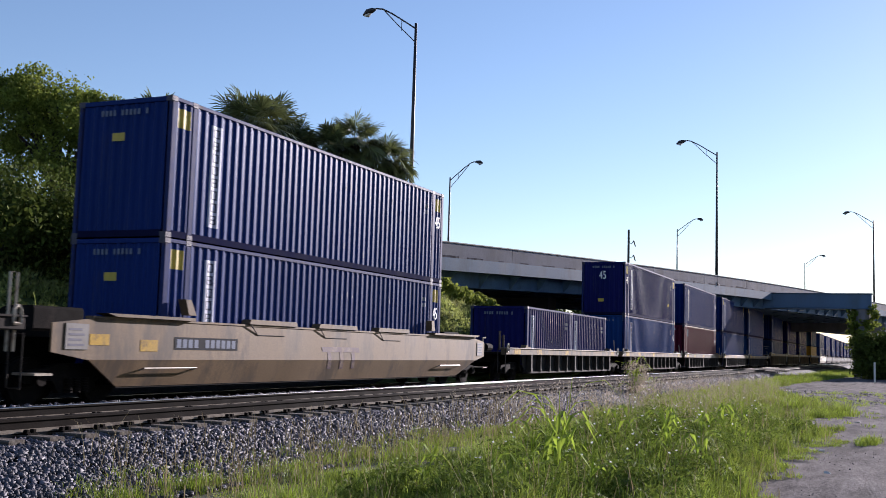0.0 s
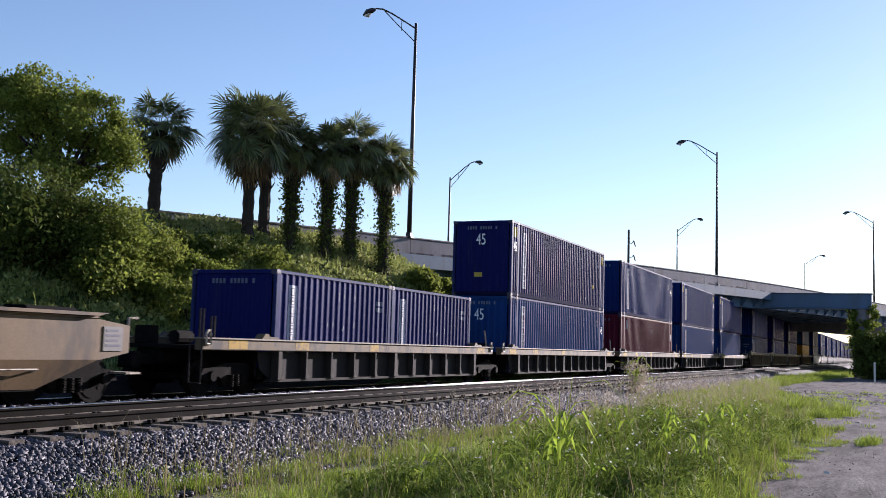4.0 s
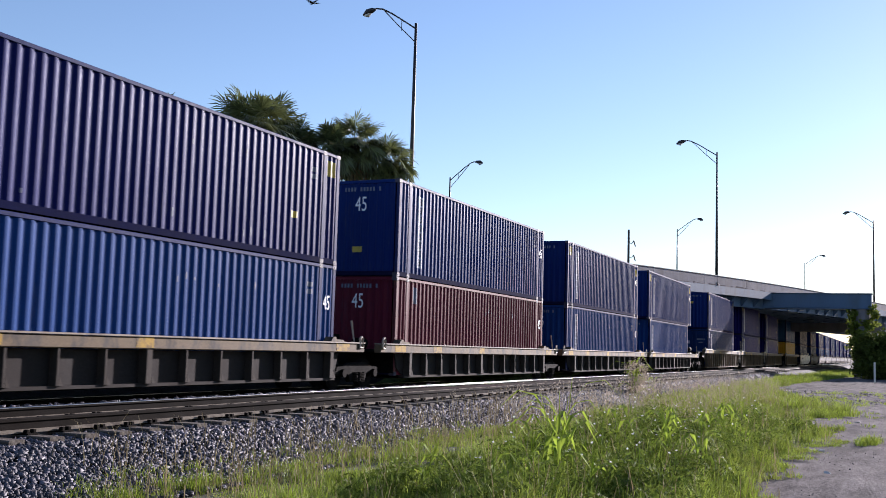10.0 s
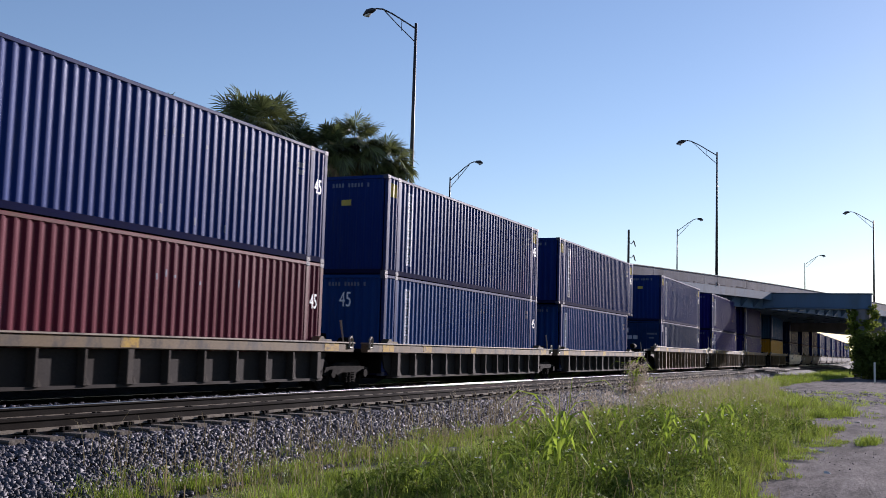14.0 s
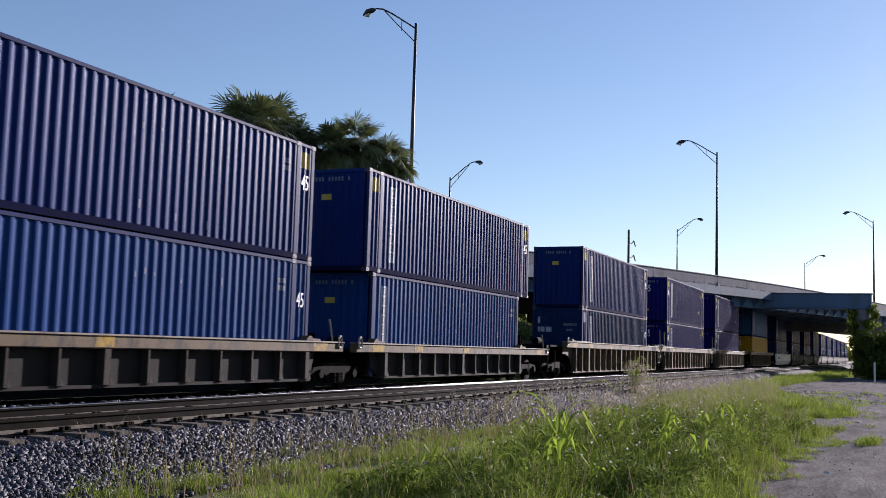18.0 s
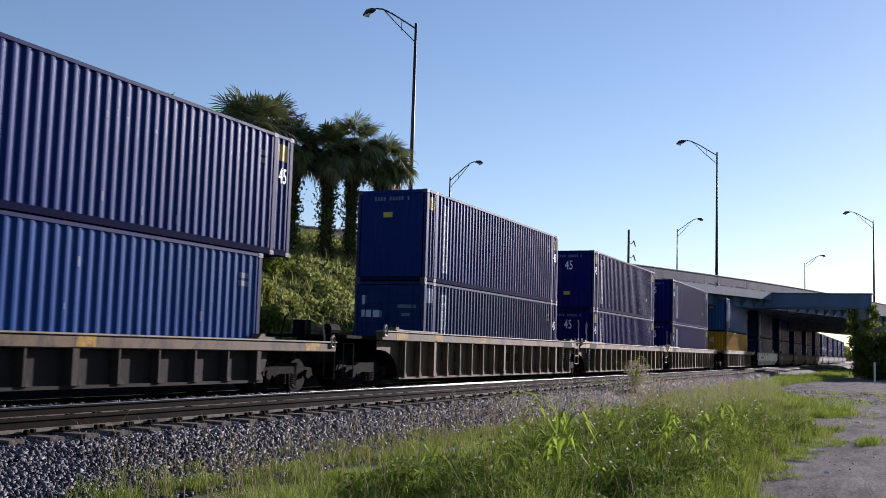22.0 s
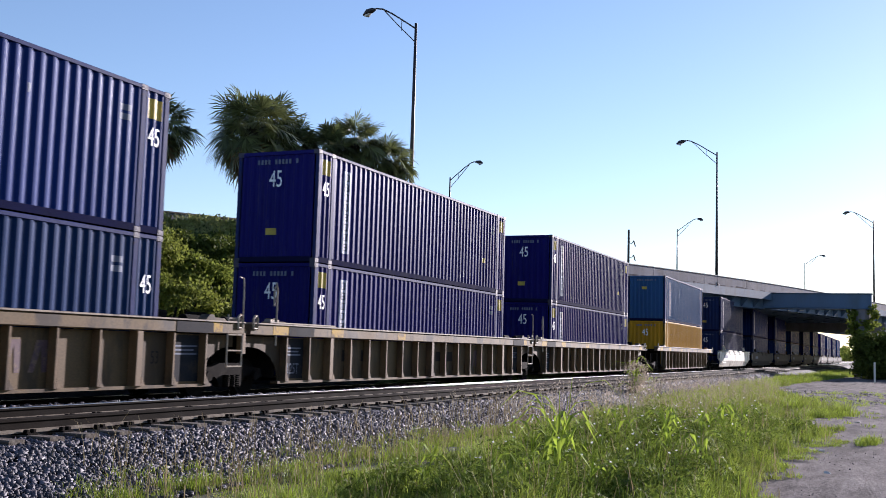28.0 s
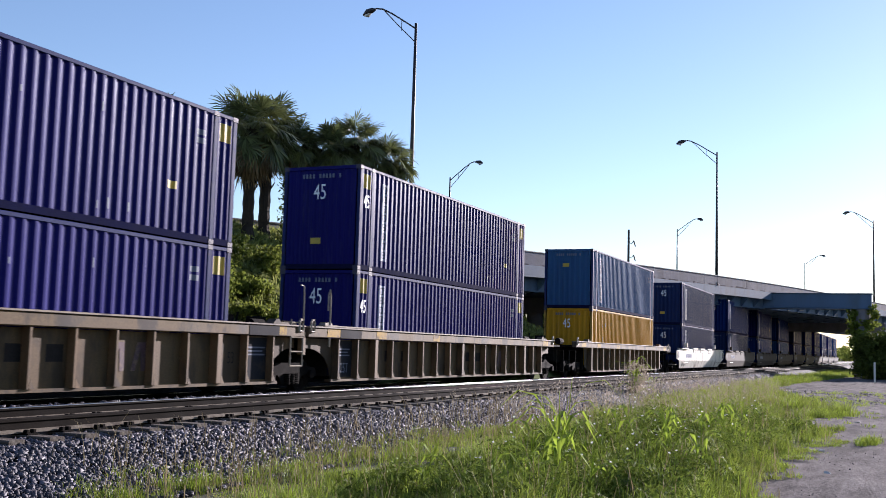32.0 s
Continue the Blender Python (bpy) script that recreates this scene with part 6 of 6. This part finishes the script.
# leafy low weeds in rounded clumps among the grass
r = np.random.RandomState(85)
pts = []
for hx, hy, hr, hh in HUMMOCKS:
    if 9.5 < hx < 26 and 1.9 < hy < 5.4:
        top = float(verge_height(np.array([hx]), np.array([hy]))[0])
        k = 560 if hx < 17 else 440
        d = r.randn(k, 3)
        d /= np.linalg.norm(d, axis=1, keepdims=True)
        d[:, 2] = np.abs(d[:, 2])
        lump = 1 + 0.35 * np.sin(5 * d[:, 0] + hx) * np.sin(5 * d[:, 1] + hy)
        pts.append(np.array([hx, hy, 0.0]) + d * (0.72 + 0.32 * r.rand(k, 1)) * lump[:, None] * np.array([hr * 0.85, hr * 0.85, top * 0.85]))
v, f = leaf_cloud(np.concatenate(pts), 0.034, r, long=2.2)
tagged(new("leafy_weeds", cloud("leafy_weeds", v, f, M_LOWWEED)), "low leafy dark green weeds heaped among the grass", "weeds", kind="stuff")


def weed(x, y, h, seed, leaves=8, z=0.0):
    """A coarse grass plant: a jointed stem and broad arching leaves."""
    rr = random.Random(seed)
    t = thing("weed", pose(x, y, z - 0.03, 0, 0, rr.uniform(0, 360)), "coarse green weed with broad arching leaves", "weed", "weeds of the verge")
    for k in range(2):
        s = Shape()
        bx, by_ = rr.uniform(-0.08, 0.08), rr.uniform(-0.08, 0.08)
        hh = h * rr.uniform(0.8, 1.0)
        tipx, tipy = rr.uniform(-0.2, 0.2) * h, rr.uniform(-0.2, 0.2) * h
        s.tube([(bx, by_, 0), (bx + tipx * 0.4, by_ + tipy * 0.4, hh * 0.5), (bx + tipx, by_ + tipy, hh)], [0.009, 0.007, 0.003], 5)
        part("stem", s, M_WEED, t)
        for j in range(leaves // 2):
            f = 0.12 + 0.85 * j / (leaves // 2)
            p = Vector((bx + tipx * f * f, by_ + tipy * f * f, hh * f))
            a = j * 2.6 + rr.uniform(-0.4, 0.4)
            d, sd = Vector((math.cos(a), math.sin(a), 0)), Vector((-math.sin(a), math.cos(a), 0))
            ln = h * rr.uniform(0.38, 0.58)
            w = rr.uniform(0.022, 0.038)
            q = [p, p + d * ln * 0.3 + Vector((0, 0, ln * 0.38)), p + d * ln * 0.62 + Vector((0, 0, ln * 0.45)), p + d * ln + Vector((0, 0, ln * rr.uniform(0.0, 0.3)))]
            lf = Shape()
            lf.poly([q[0], q[1] - sd * w, q[1] + sd * w, q[2] - sd * w * 0.8, q[2] + sd * w * 0.8, q[3], q[1] - Vector((0, 0, 0.006)), q[2] - Vector((0, 0, 0.006))],
                    [(0, 6, 1), (0, 2, 6), (1, 6, 7, 3), (6, 2, 4, 7), (3, 7, 5), (7, 4, 5)])
            part("leaf", lf, M_WEED, t)
    return t


for k, (x, y, h) in enumerate(((11.6, 3.5, 1.3), (12.2, 3.75, 1.38), (12.5, 4.0, 1.05), (11.3, 3.8, 0.95), (13.4, 3.7, 0.95), (14.4, 2.8, 0.95), (15.2, 3.1, 0.8), (17.4, 2.9, 0.9), (19.0, 2.6, 0.95),
                              (19.6, 2.9, 0.8), (21.5, 2.4, 0.8), (16.0, 3.9, 0.9), (12.2, 4.2, 0.8), (10.9, 3.0, 0.7), (13.8, 2.3, 0.7), (23.5, 3.2, 0.8), (17.0, 2.2, 0.7), (14.9, 4.6, 0.8), (16.6, 3.3, 0.9), (18.2, 3.4, 0.85), (20.4, 3.4, 0.85), (22.4, 2.9, 0.8), (10.4, 3.9, 0.7), (11.0, 5.0, 0.7), (24.5, 4.0, 0.9))):
    weed(x, y, h, 100 + k)
# one taller plant standing by the rails
weed(35.4, 8.15, 1.5, 140, 16), weed(35.9, 8.25, 1.2, 141, 14), weed(38.6, 8.3, 0.9, 142, 12)
shrub(35.5, 8.2, [((0, 0, 0.95), (0.55, 0.4, 0.6), 26), ((0.5, 0, 0.65), (0.35, 0.3, 0.45), 12), ((-0.3, 0, 0.5), (0.4, 0.3, 0.4), 10)], M_SEED, "straggly silvery seeding weed beside the rails", 143, 0.05, 40, 0.1, "seeding_weed", "weeds of the verge")


def wildflower(x, y, h, seed):
    rr = random.Random(seed)
    t = thing("wildflower", pose(x, y, -0.03), "small white wildflower on a thin green stem", "flower", "wildflowers of the verge")
    tip = Vector((rr.uniform(-0.08, 0.08), rr.uniform(-0.08, 0.08), h))
    part("stem", Shape().tube([(0, 0, 0), tip * 0.5 + Vector((0.02, 0, 0)), tip], 0.004, 4), M_WEED, t)
    for k in range(4):
        a = k * math.pi / 2 + rr.uniform(-0.5, 0.5)
        d, sd, up = Vector((math.cos(a), math.sin(a), 0)), Vector((-math.sin(a), math.cos(a), 0)), Vector((0, 0, 1))
        q = tip + d * 0.010 + up * 0.012
        part("petal", Shape().poly([tip, q + sd * 0.012, tip + d * rr.uniform(0.012, 0.026) + up * rr.uniform(0.016, 0.034), q - sd * 0.012, q - up * 0.008], [(0, 1, 4), (1, 2, 4), (2, 3, 4), (3, 0, 4), (0, 3, 2, 1)]), M_PETAL, t)
    part("centre", Shape().tube([tip + Vector((0, 0, 0.002)), tip + Vector((0, 0, 0.01))], 0.008, 6), M_DECAL, t)


rr = random.Random(77)
for k in range(90):
    x, y = rr.uniform(11.0, 23.0), rr.uniform(2.3, 4.6)
    wildflower(x, y, float(verge_height(np.array([x]), np.array([y]))[0]) * 1.1 + rr.uniform(0.1, 0.35), 200 + k)

# a leaning marker post, and litter
mp_ = thing("marker_post", pose(85, 1.4, 0, 0, 9, 0), "short leaning white marker post", "post")
part("post", Shape().box(-0.07, 0.07, -0.07, 0.07, -0.2, 1.5, 0.02), M_WHITECAR, mp_)
for k, (x, y, z, s) in enumerate(((41.0, 9.0, 0.47, 0.22), (41.6, 9.05, 0.47, 0.16), (58.0, 5.2, 0.0, 0.16), (34.5, 1.6, 0.0, 0.14), (29.0, 0.9, 0.0, 0.10), (19.6, 1.2, 0.0, 0.08), (17.0, 7.9, 0.15, 0.08), (24.0, 0.7, 0.0, 0.06), (16.0, 0.9, 0.0, 0.06))):
    rr = random.Random(300 + k)
    sh = Shape()
    pts = [(rr.uniform(-1, 1) * s, rr.uniform(-1, 1) * s, rr.uniform(0, 0.7) * s) for _ in range(8)]
    bm = bmesh.new()
    for p in pts:
        bm.verts.new(p)
    bmesh.ops.convex_hull(bm, input=bm.verts)
    me = bpy.data.meshes.new("litter")
    bm.to_mesh(me)
    bm.free()
    me.materials.append(M_WHITECAR)
    ob = new("litter", me)
    ob.matrix_basis = pose(x, y, z)
    tagged(ob, "crumpled scrap of white litter on the ground", "litter", "litter beside the tracks")

# a dark bird that glides down into the palms
bird = thing("bird", pose(30, 19, 13), "small dark bird gliding down over the train", "bird")
part("body", Shape().tube([(-0.13, 0, 0), (-0.07, 0, 0.005), (0.03, 0, 0.01), (0.09, 0, 0.015), (0.14, 0, 0.01)], [0.012, 0.035, 0.045, 0.028, 0.006], 8), M_POLE, bird, smooth=True)
part("tail", Shape().poly([(-0.12, -0.015, 0.004), (-0.12, 0.015, 0.004), (-0.24, 0.05, 0.0), (-0.24, -0.05, 0.0), (-0.12, 0, -0.004), (-0.24, 0, -0.006)], [(0, 1, 2, 3), (0, 3, 5, 4), (4, 5, 2, 1)]), M_POLE, bird)
WINGS = []
for sgn in (-1, 1):
    wv = [(0.06, 0, 0), (-0.06, 0, 0), (-0.05, 0.13 * sgn, 0.01), (0.06, 0.12 * sgn, 0.015), (-0.04, 0.27 * sgn, 0.0), (0.0, 0.26 * sgn, 0.005)]
    wing = part("wing", Shape().poly(wv + [(x, y, z - 0.006) for x, y, z in wv], [(0, 3, 2, 1), (3, 5, 4, 2), (6, 7, 8, 9), (9, 8, 10, 11), (0, 6, 9, 3), (3, 9, 11, 5), (1, 2, 8, 7), (2, 4, 10, 8), (5, 11, 10, 4)]), M_POLE, bird, m=pose(0.02, 0.03 * sgn, 0.02))
    WINGS.append((wing, sgn))


# ---- everything that moves ----
def travelled(t):
    """Metres the train has rolled by t seconds."""
    return 4.5501 * t - 0.00201 * t * t - 0.0000413 * t ** 3


def motions():
    times = [0.0, 4.0, 8.0, 12.0, 16.0, 20.0, 24.0, 28.0, 32.0]
    for ob, u, z in MOVERS:
        walk(ob, [(t, pose(u - travelled(t), TRAIN_Y, z)) for t in times])
    steps = [i / 10 for i in range(321)]
    for w_, dx, sgn in WHEELS:
        rows = []
        for t in steps:
            a = -math.degrees(travelled(t) / 0.42)
            rows.append((t, Matrix.Translation((dx, sgn * 0.75, 0.42)) @ Matrix.Rotation(radians(a), 4, "Y") @ pose(0, 0, 0, 0, 0, 0 if sgn < 0 else 180)))
        walk(w_, rows)
    # the bird comes over the train, drops to the palms and stays there
    way = [(0.0, 24.0, -34.0, 24.0), (8.5, 28.4, 8.5, 16.4), (9.7, 29.77, 16.42, 14.16), (10.1, 30.41, 19.26, 13.35), (10.5, 31.2, 21.69, 12.59), (10.9, 32.32, 23.56, 11.71), (11.2, 32.96, 24.39, 10.78), (11.5, 33.97, 24.3, 10.1), (32.0, 33.97, 24.3, 10.1)]
    walk(bird, [(t, pose(x, y, z, 0, 12, 68)) for t, x, y, z in way])
    for wing, sgn in WINGS:
        flaps = [(0.0, 10)] + [(8.0 + 0.1 * k, 34 * math.sin(k * 1.9)) for k in range(34)] + [(11.5, -50), (32.0, -50)]
        walk(wing, [(t, pose(0.02, 0.03 * sgn, 0.02, sgn * a, 0, 0)) for t, a in flaps])


motions()
